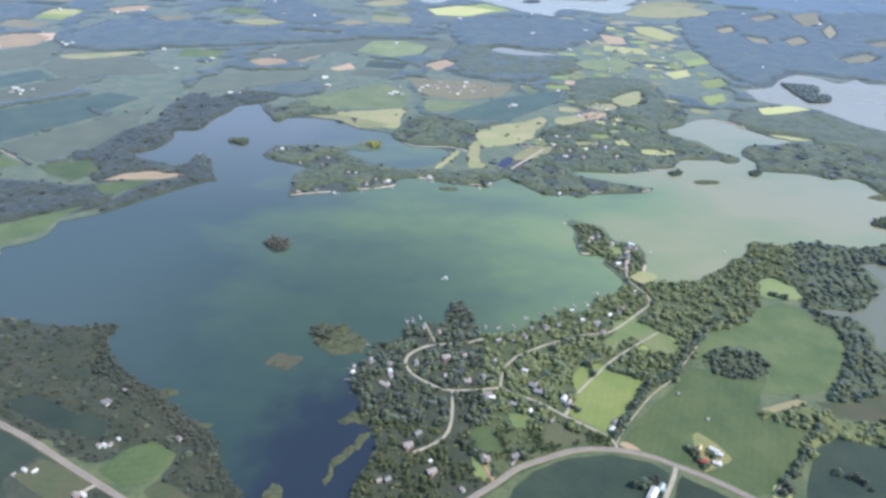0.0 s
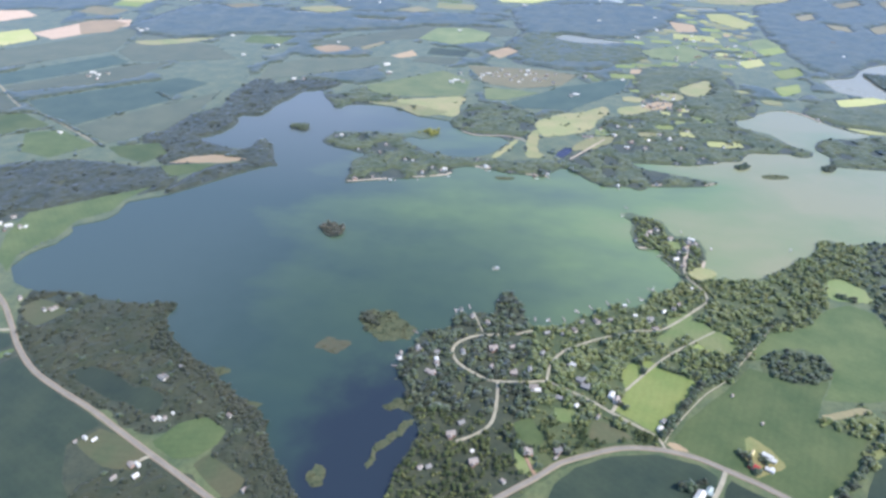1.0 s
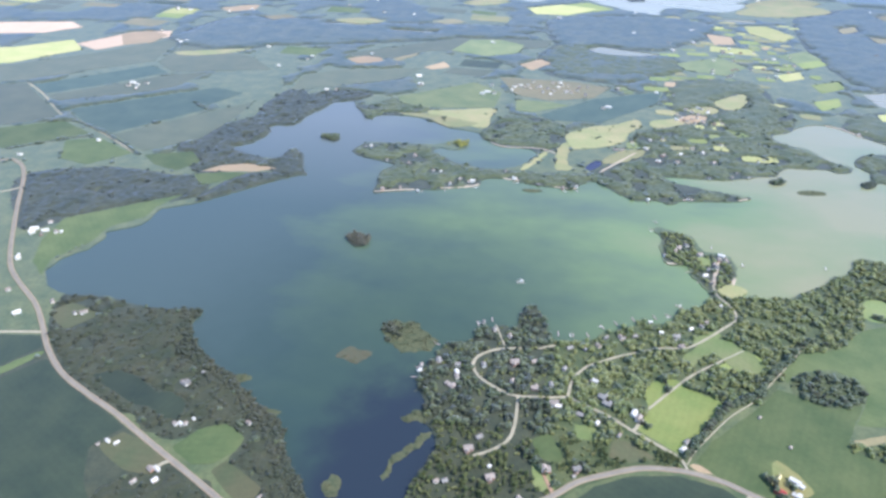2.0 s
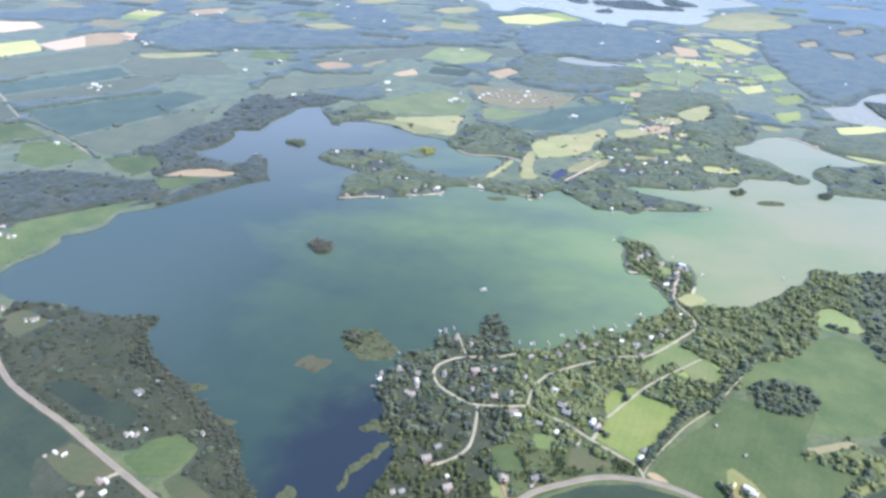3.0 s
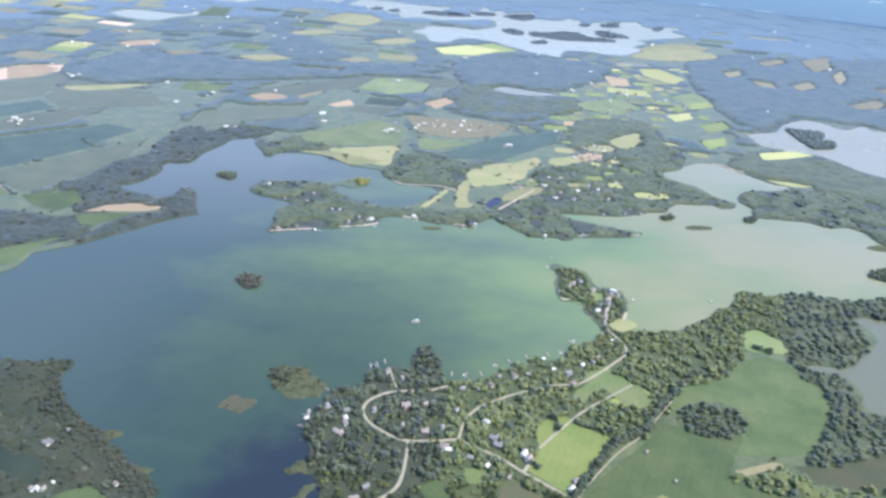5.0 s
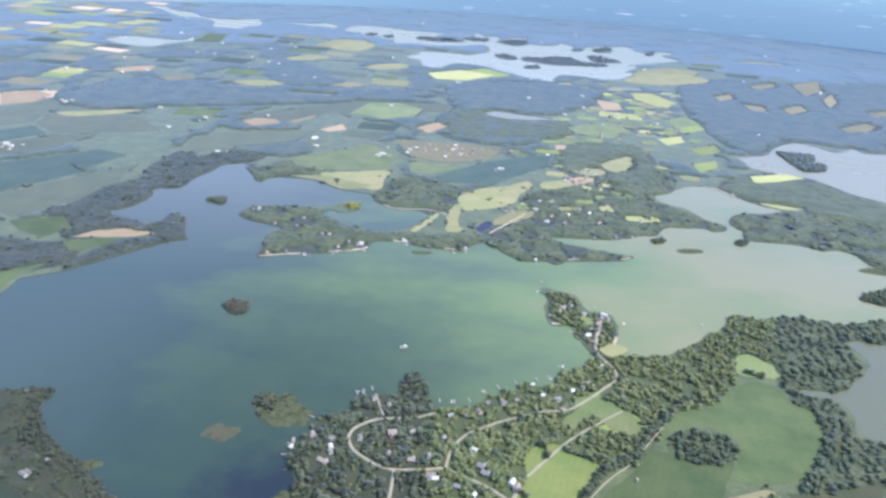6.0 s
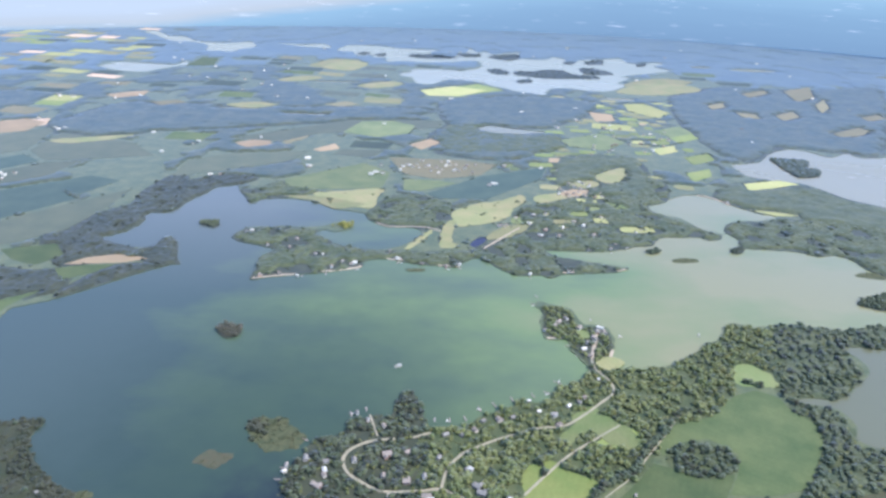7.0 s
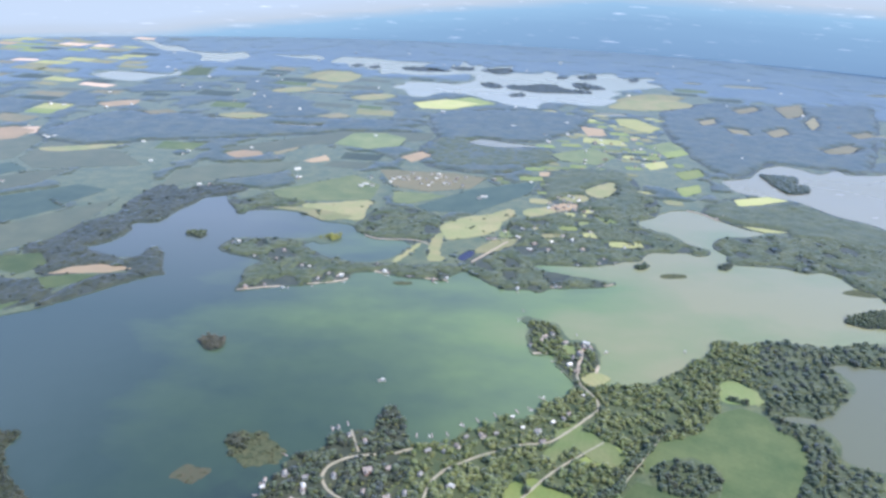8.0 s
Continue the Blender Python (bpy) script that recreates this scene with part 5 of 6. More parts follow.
FIELDS.append(('yellow', [
    (-61, 2861), (74, 2961), (213, 2900), (100, 2766), (-22, 2761)]))
FIELDS.append(('meadow', [
    (-533, 3297), (-463, 3509), (-343, 3442), (-394, 3244)]))
FIELDS.append(('meadow', [
    (741, 2948), (917, 3153), (1088, 3142), (1116, 3029), (906, 2906)]))
FIELDS.append(('meadow', [
    (315, 930), (332, 943), (353, 938), (357, 924), (339, 912), (316, 914)]))
FIELDS.append(('lawn', [
    (240, 758), (287, 803), (326, 784), (341, 751), (327, 736), (300, 745), (279, 771), (248, 738)]))
FIELDS.append(('pasture', [
    (-266, 2180), (-222, 2326), (-120, 2344), (-42, 2294), (-53, 2191), (-154, 2134)]))
# green fields north of y 1500 take the sunlit copy of their tone
FIELDS = [("pasture" if tone == "green" and o[0][0] > -500 and o[0][1] > 1500 else tone, o) for tone, o in FIELDS]
FIELD_OUT = []
for tone, o in FIELDS:
    line = spline(o, step=6, rough=4.5, seed=len(FIELD_OUT)) if tone in ("meadow", "lawn", "orange") else straight(o, step=10, rough=1.6)
    cen = np.array(line).mean(0)
    line = [tuple(cen + (np.array(q) - cen) * 0.985) for q in line]
    FIELD_OUT.append(line)
    f = slab("field", line, LAND + 0.08 + 0.004 * len(FIELD_OUT), LAND - 0.2, TONES[tone])
    tagged(f, {"bright": "bright green mown hay field", "green": "green crop field", "pasture": "light green pasture toned as sunlit", "weedy": "weedy olive-brown plot", "teal": "bluish green crop field", "dark": "dark green crop field", "sage": "dull olive green crop field", "yellow": "pale yellow-green hay meadow", "meadow": "dry olive meadow with weeds", "orange": "weedy ground with orange-brown grass", "lawn": "mown lawn with worn patches", "soil": "bare reddish-brown ploughed field", "brown": "brown stubble field", "sand": "pale sandy harvested field"}[tone] + " on flat farmland", "field", group="farm fields", kind="structure")

# ---- roads ----
ROAD_LINES = []
SURFACE = {"tar": TAR, "gravel": GRAVEL, "dirt": DIRT, "sand": SAND}
for k, (title, (width, surface, o)) in enumerate(ROADS.items()):
    line = spline(o, closed=False, step=4)
    ROAD_LINES.append((width, line))
    if surface == "tar":
        ob = new("road_%d" % (k + 1), strip("road", line, width, LAND + 0.66 + 0.006 * k, SHOULDER, 0.5, 0.12))
        part("tarmac", strip("tarmac", line, width - 2.2, LAND + 0.76, TAR, 0.1), ob, "worn grey tarmac lanes")
        tagged(ob, "worn grey country road with sandy shoulders", "road", kind="structure")
    else:
        ob = new("road_%d" % (k + 1), strip("road", line, width, LAND + 0.60 + 0.006 * k, SURFACE[surface], 0.5, 0.25))
        tagged(ob, "narrow pale %s lane" % surface, "road", kind="structure")
for k, (width, o) in enumerate(BEACHES):
    tagged(new("beach_%d" % (k + 1), strip("beach", spline(o, closed=False, step=3), width, LAND + 0.2, SAND, 1.2, 0.5)), "pale sandy strip along the lake shore", "beach", kind="structure")

# ---- buildings ----
def gable(name, l, w, h, rise, mat):
    bm = bmesh.new()
    v = [bm.verts.new(q) for q in ((-l / 2, -w / 2, -0.3), (l / 2, -w / 2, -0.3), (l / 2, w / 2, -0.3), (-l / 2, w / 2, -0.3), (-l / 2, -w / 2, h), (l / 2, -w / 2, h), (l / 2, w / 2, h), (-l / 2, w / 2, h), (-l / 2, 0, h + rise), (l / 2, 0, h + rise))]
    for f in ((0, 1, 5, 4), (2, 3, 7, 6), (1, 2, 6, 9, 5), (3, 0, 4, 8, 7), (3, 2, 1, 0)):
        bm.faces.new([v[i] for i in f])
    return from_bm(name, bm, mat)


def roof_slab(name, l, w, h, rise, mat, over=0.5, thick=0.22):
    bm = bmesh.new()
    slope = rise / (w / 2)
    e, ll = w / 2 + over, l / 2 + over
    prof = [(-e, h - slope * over), (0, h + rise), (e, h - slope * over)]
    ring = [(y, z + thick + 0.03) for y, z in prof] + [(y, z + 0.03) for y, z in prof[::-1]]
    a = [bm.verts.new((-ll, y, z)) for y, z in ring]
    b = [bm.verts.new((ll, y, z)) for y, z in ring]
    n = len(ring)
    for i in range(n):
        bm.faces.new((a[i], b[i], b[(i + 1) % n], a[(i + 1) % n]))
    for s, order in ((a, (0, 1, 4, 5)), (a, (1, 2, 3, 4)), (b, (5, 4, 1, 0)), (b, (4, 3, 2, 1))):
        bm.faces.new([s[i] for i in order])
    bmesh.ops.recalc_face_normals(bm, faces=bm.faces)
    return from_bm(name, bm, mat)


def box(name, size, mat, lift=True):
    bm = bmesh.new()
    bmesh.ops.create_cube(bm, size=1.0)
    bmesh.ops.scale(bm, vec=size, verts=bm.verts)
    if lift:
        bmesh.ops.translate(bm, vec=(0, 0, size[2] / 2), verts=bm.verts)
    return from_bm(name, bm, mat)


WINDOW, DOOR = box("window", (1.2, 0.16, 1.1), GLASS, False), box("door", (1.1, 0.16, 2.05), WOOD)
CHIMNEY = box("chimney", (0.7, 0.7, 1.6), PAINT["brick"])
LOOKS = {"white": "white-painted", "cream": "cream-sided", "grey": "grey-sided", "brick": "red-brown", "red": "barn-red", "orange": "orange wooden", "yellow": "yellow metal", "green": "grey-green metal"}
ROOFS = {"white": "a bright white metal roof", "grey": "a grey shingle roof", "tan": "a tan shingle roof", "red": "a red metal roof", "yellow": "a yellow metal roof", "green": "a grey-green roof"}


def building(x, y, l, w, turn, wall, roof):
    kind = "shed" if l < 5.2 else "barn" if l >= 10.4 and roof in ("white", "red") else "house"
    h, rise = (2.3, w * 0.22) if kind == "shed" else (3.6, w * 0.30) if kind == "barn" else (2.7 + (w > 5.5) * 1.2, w * 0.32)
    top = tagged(new(kind), "%s %s with %s" % (LOOKS[wall], {"house": "lakeside house" if 500 < y < 1460 else "country house", "shed": "small shed", "barn": "long farm building"}[kind], ROOFS[roof]), kind, group="%ss" % kind)
    top.matrix_basis = pose(x, y, LAND, 0, 0, turn)
    body = part("wall", gable("wall", l, w, h, rise, PAINT[wall]), top)
    part("roof", roof_slab("roof", l, w, h, rise, PAINT[roof]), top)
    if kind == "house":
        part("chimney", CHIMNEY, top, "", pose(l * 0.22, w * 0.12, h + rise * 0.55))
        if l >= 8.1:
            wing = part("wing", gable("wing", w * 0.8, l * 0.4, h * 0.9, rise * 0.8, PAINT[wall]), top, "", pose(-l * 0.2, -w * 0.55, 0, 0, 0, 90))
            part("wing_roof", roof_slab("wing_roof", w * 0.8, l * 0.4, h * 0.9, rise * 0.8, PAINT[roof]), wing)
    if y < 1000:
        side = w / 2 + 0.03
        part("door", DOOR, top, "", pose(l * 0.08, side, 0.05))
        for k, dx in enumerate((-0.34, -0.14, 0.32)):
            part("window", WINDOW, top, "", pose(dx * l, side, 1.45))
            if kind != "house" or l < 8.1:
                part("window", WINDOW, top, "", pose(dx * l, -side, 1.45))
    return top


for b in BUILDINGS:
    building(*b)

# ---- trees ----
t5 = (1 + 5 ** 0.5) / 2
ICO_V = np.array([(-1, t5, 0), (1, t5, 0), (-1, -t5, 0), (1, -t5, 0), (0, -1, t5), (0, 1, t5), (0, -1, -t5), (0, 1, -t5), (t5, 0, -1), (t5, 0, 1), (-t5, 0, -1), (-t5, 0, 1)]) / np.hypot(1, t5)
# the lower faces of a clump stay open
ICO_F = np.array([(0, 11, 5), (0, 5, 1), (0, 1, 7), (0, 7, 10), (0, 10, 11), (1, 5, 9), (5, 11, 4), (11, 10, 2), (10, 7, 6), (7, 1, 8), (3, 9, 4), (3, 4, 2), (3, 2, 6), (3, 6, 8), (3, 8, 9), (4, 9, 5), (2, 4, 11), (6, 2, 10), (8, 6, 7), (9, 8, 1)])


def lumps(g, count, width, low, high, size):
    """A crown of ragged leaf clumps: unit tree of height 1."""
    vs, fs = [], []
    for k in range(count):
        a, r = g.uniform(0, 2 * math.pi), width * math.sqrt(g.uniform(0, 1))
        u = g.uniform(0, 1)
        z = low + (high - low) * u
        r *= math.sqrt(max(0.08, 1 - (2 * u - 0.75) ** 2 * 0.75))
        s = size * g.uniform(0.7, 1.25)
        v = ICO_V * (s * g.uniform(0.74, 1.2, (12, 1))) * (1, 1, 0.85)
        fs.append(ICO_F[v[ICO_F, 2].mean(1) > -0.45 * s] + len(vs) * 12)
        vs.append(v + (r * math.cos(a), r * math.sin(a), z))
    return np.concatenate(vs), np.concatenate(fs)


def trunk_of(sides, limbs, g):
    """A tapered trunk with limbs: unit tree of height 1."""
    vs, fs = [], []
    stems = [((0, 0, -0.03), (g.uniform(-.03, .03), g.uniform(-.03, .03), 0.62), 0.030, 0.012)]
    for k in range(limbs):
        a = g.uniform(0, 6.28)
        z = g.uniform(0.25, 0.5)
        stems.append(((0, 0, z), (0.22 * math.cos(a), 0.22 * math.sin(a), z + g.uniform(.15, .3)), 0.013, 0.005))
    for a, b, ra, rb in stems:
        k = sum(len(v) for v in vs)
        ang = np.arange(sides) * 2 * math.pi / sides
        ring = np.stack([np.cos(ang), np.sin(ang), 0 * ang], 1)
        vs.append(np.concatenate([ring * ra + a, ring * rb + b]))
        for i in range(sides):
            j = (i + 1) % sides
            fs += [(k + i, k + j, k + sides + j), (k + i, k + sides + j, k + sides + i)]
    return np.concatenate(vs), np.array(fs)


def prototype(g, count, width=0.27, low=0.38, high=0.85, size=0.17, sides=3, limbs=0):
    cv, cf = lumps(g, count, width, low, high, size)
    tv, tf = trunk_of(sides, limbs, g)
    return np.concatenate([cv, tv]), np.concatenate([cf, tf + len(cv)]), len(cf)


g = np.random.default_rng(3)
WOOD_TREES = [prototype(g, 12, 0.31, 0.26, 0.88, 0.165) for k in range(10)]
PLAIN_TREES = [prototype(g, 5, 0.30, 0.22, 0.7, 0.25) for k in range(6)]
FAR_TREES = []
for k in range(8):
    fv, ff, fl = prototype(g, 3, 0.5, 0.34, 0.46, 0.62)
    # flattened so that the haze sheen covers the far crowns
    fv[:36, 2] = 0.42 + (fv[:36, 2] - 0.42) * 0.42
    FAR_TREES.append((fv, ff, fl))
BUSHES = [prototype(g, 4, 0.35, 0.2, 0.6, 0.3) for k in range(5)]


def stand(name, xy, height, protos, mats, label, category="trees", z=LAND, wide=1.0):
    """Many trees joined into one mesh."""
    if not len(xy):
        return
    V, F, M, base = [], [], [], 0
    pick = rng.integers(0, len(protos), len(xy))
    turn = rng.uniform(0, 6.28, len(xy))
    tall = height * rng.uniform(0.55, 1.38, len(xy))
    fat = wide * rng.uniform(0.85, 1.35, len(xy))
    mix = rng.random(len(xy)) ** 1.6 * 0.999
    for k, (pv, pf, leafy) in enumerate(protos):
        ids = np.nonzero(pick == k)[0]
        if not len(ids):
            continue
        c, s = np.cos(turn[ids])[:, None], np.sin(turn[ids])[:, None]
        h, w = tall[ids][:, None], (tall[ids] * fat[ids])[:, None]
        X = (pv[:, 0] * c - pv[:, 1] * s) * w + xy[ids, 0][:, None]
        Y = (pv[:, 0] * s + pv[:, 1] * c) * w + xy[ids, 1][:, None]
        Z = pv[:, 2] * h + z
        V.append(np.stack([X, Y, Z], 2).reshape(-1, 3))
        F.append((pf[None] + (np.arange(len(ids)) * len(pv))[:, None, None]).reshape(-1, 3) + base)
        kinds = len(mats) - 1
        each = np.where(np.arange(len(pf))[None] >= leafy, kinds, (mix[ids] * kinds).astype(int)[:, None])
        M.append(each.ravel())
        base += len(ids) * len(pv)
    me = mesh_of(name, np.concatenate(V), np.concatenate(F), mats, np.concatenate(M), smooth=True)
    return tagged(new(name, me), label, category, kind="stuff")


def scatter(outline, spacing, loose=0.42):
    o = np.array(outline, float)
    lo, hi = o.min(0), o.max(0)
    gx, gy = np.meshgrid(np.arange(lo[0], hi[0], spacing), np.arange(lo[1], hi[1], spacing))
    p = np.stack([gx.ravel(), gy.ravel()], 1)
    p += rng.uniform(-loose, loose, p.shape) * spacing
    return p[inside(p, outline)]


HOUSES = np.array([(b[0], b[1], max(b[2], b[3])) for b in BUILDINGS], float)


def clear(p, verge=2.3):
    """Leaves out places on water, roads, fields and houses."""
    ok = on_land(p)
    for w, line in ROAD_LINES:
        ok &= distance(p, line) > w / 2 + verge
    for o in FIELD_OUT:
        ok &= ~inside(p, o)
    d = np.hypot(p[:, None, 0] - HOUSES[None, :, 0], p[:, None, 1] - HOUSES[None, :, 1])
    # trees just south of a house are left out to keep it in the camera's view
    ok &= (d > HOUSES[None, :, 2] * 0.5 + 2.6).all(1)
    dx, dy = np.abs(p[:, None, 0] - HOUSES[None, :, 0]), p[:, None, 1] - HOUSES[None, :, 1]
    ok &= ~((dx < HOUSES[None, :, 2] * 0.5 + 2.0) & (dy < 0) & (dy > -11)).any(1)
    return p[ok]


def gaps(p, size, level):
    """Natural clearings."""
    n = np.array([noise.noise((x / size, y / size, 4.0)) + 0.5 * noise.noise((x / size * 2.7, y / size * 2.7, 8.0)) for x, y in p])
    return p[n > level]


def canopy(name, keep, bounds, cell, height, label, bumpy=0.24, mat=CANOPY):
    """The joined crowns of a far wood: a bumpy roof of leaves with ragged edges down to the ground."""
    x0, y0, x1, y1 = bounds
    nx, ny = int((x1 - x0) / cell), int((y1 - y0) / cell)
    gx, gy = np.meshgrid(np.arange(nx) * cell + x0, np.arange(ny) * cell + y0)
    p = np.stack([gx.ravel(), gy.ravel()], 1) + rng.uniform(-0.46, 0.46, (nx * ny, 2)) * cell
    ok = keep(p).reshape(ny, nx)
    h = LAND + height * (0.96 - bumpy * rng.random(nx * ny))
    full = ok[:-1, :-1] & ok[1:, :-1] & ok[:-1, 1:] & ok[1:, 1:]
    jj, ii = np.nonzero(full)
    if not len(jj):
        return
    quad = np.stack([jj * nx + ii, jj * nx + ii + 1, (jj + 1) * nx + ii + 1, (jj + 1) * nx + ii], 1)
    inner = np.zeros((ny + 1, nx + 1), bool)
    inner[1:ny, 1:nx] = full
    sides = []
    for col, dj, di in ((0, -1, 0), (1, 0, 1), (2, 1, 0), (3, 0, -1)):
        open_edge = ~inner[jj + 1 + dj, ii + 1 + di]
        sides.append(np.stack([quad[open_edge, (col + 1) % 4], quad[open_edge, col]], 1))
    sides = np.concatenate(sides)
    used, back = np.unique(quad, return_inverse=True)
    quad = back.reshape(quad.shape)
    remap = np.full(nx * ny, -1)
    remap[used] = np.arange(len(used))
    top = np.column_stack([p[used], h[used]])
    edge = np.unique(remap[sides])
    top[edge, 2] = LAND + (top[edge, 2] - LAND) * 0.15
    foot = np.column_stack([p[used], np.full(len(used), LAND - 0.3)])
    n = len(used)
    s = remap[sides]
    wall = np.stack([s[:, 0] + n, s[:, 1] + n, s[:, 1] + 2 * n, s[:, 0] + 2 * n], 1)
    me = mesh_of(name, np.concatenate([top, top, foot]), np.concatenate([quad, wall]), [mat], smooth=True)
    return tagged(new(name, me), label, "trees", kind="stuff")


near_spots = []
for title, spacing, o in WOODS:
    far = spacing > 12
    edge = spline(o, step=12, rough=26 if far else 3)
    if far:
        lo, hi = np.array(edge).min(0), np.array(edge).max(0)

        def far_keep(p):
            k = inside(p, edge) & on_land(p)
            for f in FIELD_OUT:
                k &= ~inside(p, f)
            k[k] = np.array([noise.noise((x / 75, y / 75, 4.0)) + 0.3 * noise.noise((x / 28, y / 28, 8.0)) for x, y in p[k]]) > (-0.58 if spacing < 18 else -2.0)
            return k

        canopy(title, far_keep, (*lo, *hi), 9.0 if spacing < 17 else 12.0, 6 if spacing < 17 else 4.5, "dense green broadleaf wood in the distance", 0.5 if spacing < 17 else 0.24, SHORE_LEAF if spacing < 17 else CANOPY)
        continue
    p = clear(scatter(edge, spacing))
    if title == "cottage_wood":
        p = gaps(p, 24, -0.16)
        south = (p[:, 1] < 650)
        near_spots.append(p[south])
        p = p[~south]
    elif title in ("west_wood", "east_wood"):
        p = gaps(p, 30, -0.5)
    elif title in ("lake_wood", "west_hill_wood", "point_wood"):
        p = gaps(p, 42, -0.27)
    if title in ("lake_wood", "point_wood", "west_hill_wood", "west_wood", "east_wood"):
        def thick(q):
            k = inside(q, edge)
            k[k] &= on_land(q[k])
            for f in FIELD_OUT:
                k[k] &= ~inside(q[k], f)
            for w, line in ROAD_LINES:
                k[k] &= distance(q[k], line) > w / 2 + 3
            k[k] &= (np.hypot(q[k][:, None, 0] - HOUSES[None, :, 0], q[k][:, None, 1] - HOUSES[None, :, 1]) > HOUSES[None, :, 2] * 0.5 + 5).all(1)
            k[k] &= np.array([noise.noise((x / 42, y / 42, 1.0)) for x, y in q[k]]) > (-0.55 if title == "west_hill_wood" else -0.30)
            return k

        lo, hi = np.array(edge).min(0), np.array(edge).max(0)
        near = title in ("west_wood", "east_wood")
        canopy("thicket", thick, (*lo, *hi), 3.4 if near else 5.0, 3.4 if near else 5.2, "dense green thicket on the lake shore", 0.75, (SHORE_LEAF if lo[0] > 480 else LEAF) if title == "east_wood" else SCRUB if near else WEST_LEAF if title == "west_hill_wood" else SHORE_LEAF)
        p = p[::2] if title == "east_wood" else p[::4] if near else p[::9]
    if title == "cottage_wood":
        # west of x 75 darker leaves stand in for cloud shade
        stand(title, p[p[:, 0] < 75], 4.6, WOOD_TREES, [SHORE_LEAF, SCRUB, SHORE_LEAF, WEST_LEAF, BARK], "dense stand of trees round the cottages, toned dull for cloud shade", wide=2.1)
        p = p[p[:, 0] >= 75]
    stand(title, p, 3.9 if title == "west_wood" else 5.6 if title == "east_wood" else 4.8, WOOD_TREES, [WEST_LEAF, WEST_LEAF] if title == "west_hill_wood" else [SHORE_LEAF, CANOPY, CANOPY] if title in ("lake_wood", "point_wood") else [SCRUB, SCRUB, SHORE_LEAF, BARK] if title.startswith("west") else [SHORE_LEAF, SHORE_LEAF, WEST_LEAF, BARK] if title == "east_wood" and p[:, 0].mean() > 560 else [SHORE_LEAF, SCRUB, BARK] if title == "field_copse" else [LEAF, LEAF, LEAF, SHORE_LEAF, LEAF_LIGHT, BARK], "dense stand of %s trees on the lake land" % ("dull, shade-toned grey-green" if title.startswith("west") else "green broadleaf"), wide=2.1 if title == "west_wood" else 2.1)

# shrubs and young growth between the cottages
for title, spacing, o in WOODS:
    if title in ("cottage_wood", "west_wood", "east_wood", "point_copse"):
        p = clear(scatter(spline(o, step=12), 9.0, 0.5), 1.0)
        stand("shrubs", gaps(p, 15, -0.1), 3.4, BUSHES, [SCRUB if title == "west_wood" else LEAF_LIGHT, BARK], "low shrubs between the trees", "shrubs", wide=1.15)

# shade-toned scrub that reaches down to the water on the west shore
shore = np.array([q for q in LAKES[0][1] if -420 < q[0] < -90 and 440 < q[1] < 900])
p = np.concatenate([shore + rng.uniform(-19, 19, shore.shape) for k in range(16)])
p = clear(p[on_land(p)], 1.0)
stand("shore_scrub", p, 4.6, BUSHES, [SCRUB, BARK], "dull green scrub along the lake shore, darkened for shade", "shrubs", wide=1.2)

# hedgerows and shrubs along fields
for spacing, width, o in HEDGES:
    line = np.array(spline(o, closed=False, step=spacing * 0.6))
    p = line + rng.uniform(-width / 2, width / 2, line.shape)
    far = o[0][1] > 1100
    stand("hedgerow", p[on_land(p)], 3.5 if far else 7, FAR_TREES if far else WOOD_TREES, [CANOPY, CANOPY] if far else [SHORE_LEAF, SCRUB, BARK], "row of bushy trees along a field edge", "hedge", wide=1.5)

# bushes strewn over the dry meadows, and single trees over the open country
for (tone, _), o in zip(FIELDS, FIELD_OUT):
    if tone == "meadow" and o[0][1] < 1750:
        p = gaps(scatter(o, 11, 0.5), 30, 0.36)
        stand("meadow_bushes", p[on_land(p)], 3.6, FAR_TREES if o[0][1] > 1100 else BUSHES, [SHORE_LEAF, SHORE_LEAF], "scattered low bushes on a dry meadow", "bushes", wide=1.1)
edges = []
for (tone, _), o in zip(FIELDS, FIELD_OUT):
    if min(q[1] for q in o) > 1050 or max(q[0] for q in o) < -420:
        edges += [q for k, q in enumerate(o) if noise.noise((q[0] / 70, q[1] / 70, 2.2)) > 0.25]
edges = np.array(edges)
edges = edges + rng.uniform(-3, 3, edges.shape)
stand("field_hedges", clear(edges[on_land(edges)]), 3.2, FAR_TREES, [CANOPY, CANOPY], "thin hedges and bushes along field borders", "hedge", wide=1.3)
country = [(-1300, 1130), (1350, 1130), (1900, 2350), (-1850, 2350)]
p = gaps(scatter(country, 20, 0.5), 90, 0.16)
p = clear(p[p[:, 1] < 1560])
stand("country_trees", p, 5.0, FAR_TREES, [CANOPY, CANOPY], "single trees and bushes scattered over open farmland", wide=1.25)

# the trees next to the lane and the cottages stand singly
spots = np.concatenate(near_spots)
spots = spots[np.argsort(spots[:, 1])]
single, rest = spots[:280], spots[280:]
# shaded leaf tones in the west, sunlit ones in the east
stand("cottage_wood", rest[rest[:, 0] < 75], 5.2, WOOD_TREES, [SHORE_LEAF, SCRUB, SHORE_LEAF, WEST_LEAF, BARK], "broken stand of trees round the cottages, toned dull for cloud shade", wide=1.8)
stand("cottage_wood", rest[rest[:, 0] >= 75], 5.2, WOOD_TREES, [LEAF, LEAF, SHORE_LEAF, LEAF_LIGHT, BARK], "broken stand of green broadleaf trees round the cottages", wide=1.8)
gt = np.random.default_rng(21)
MODELS = []
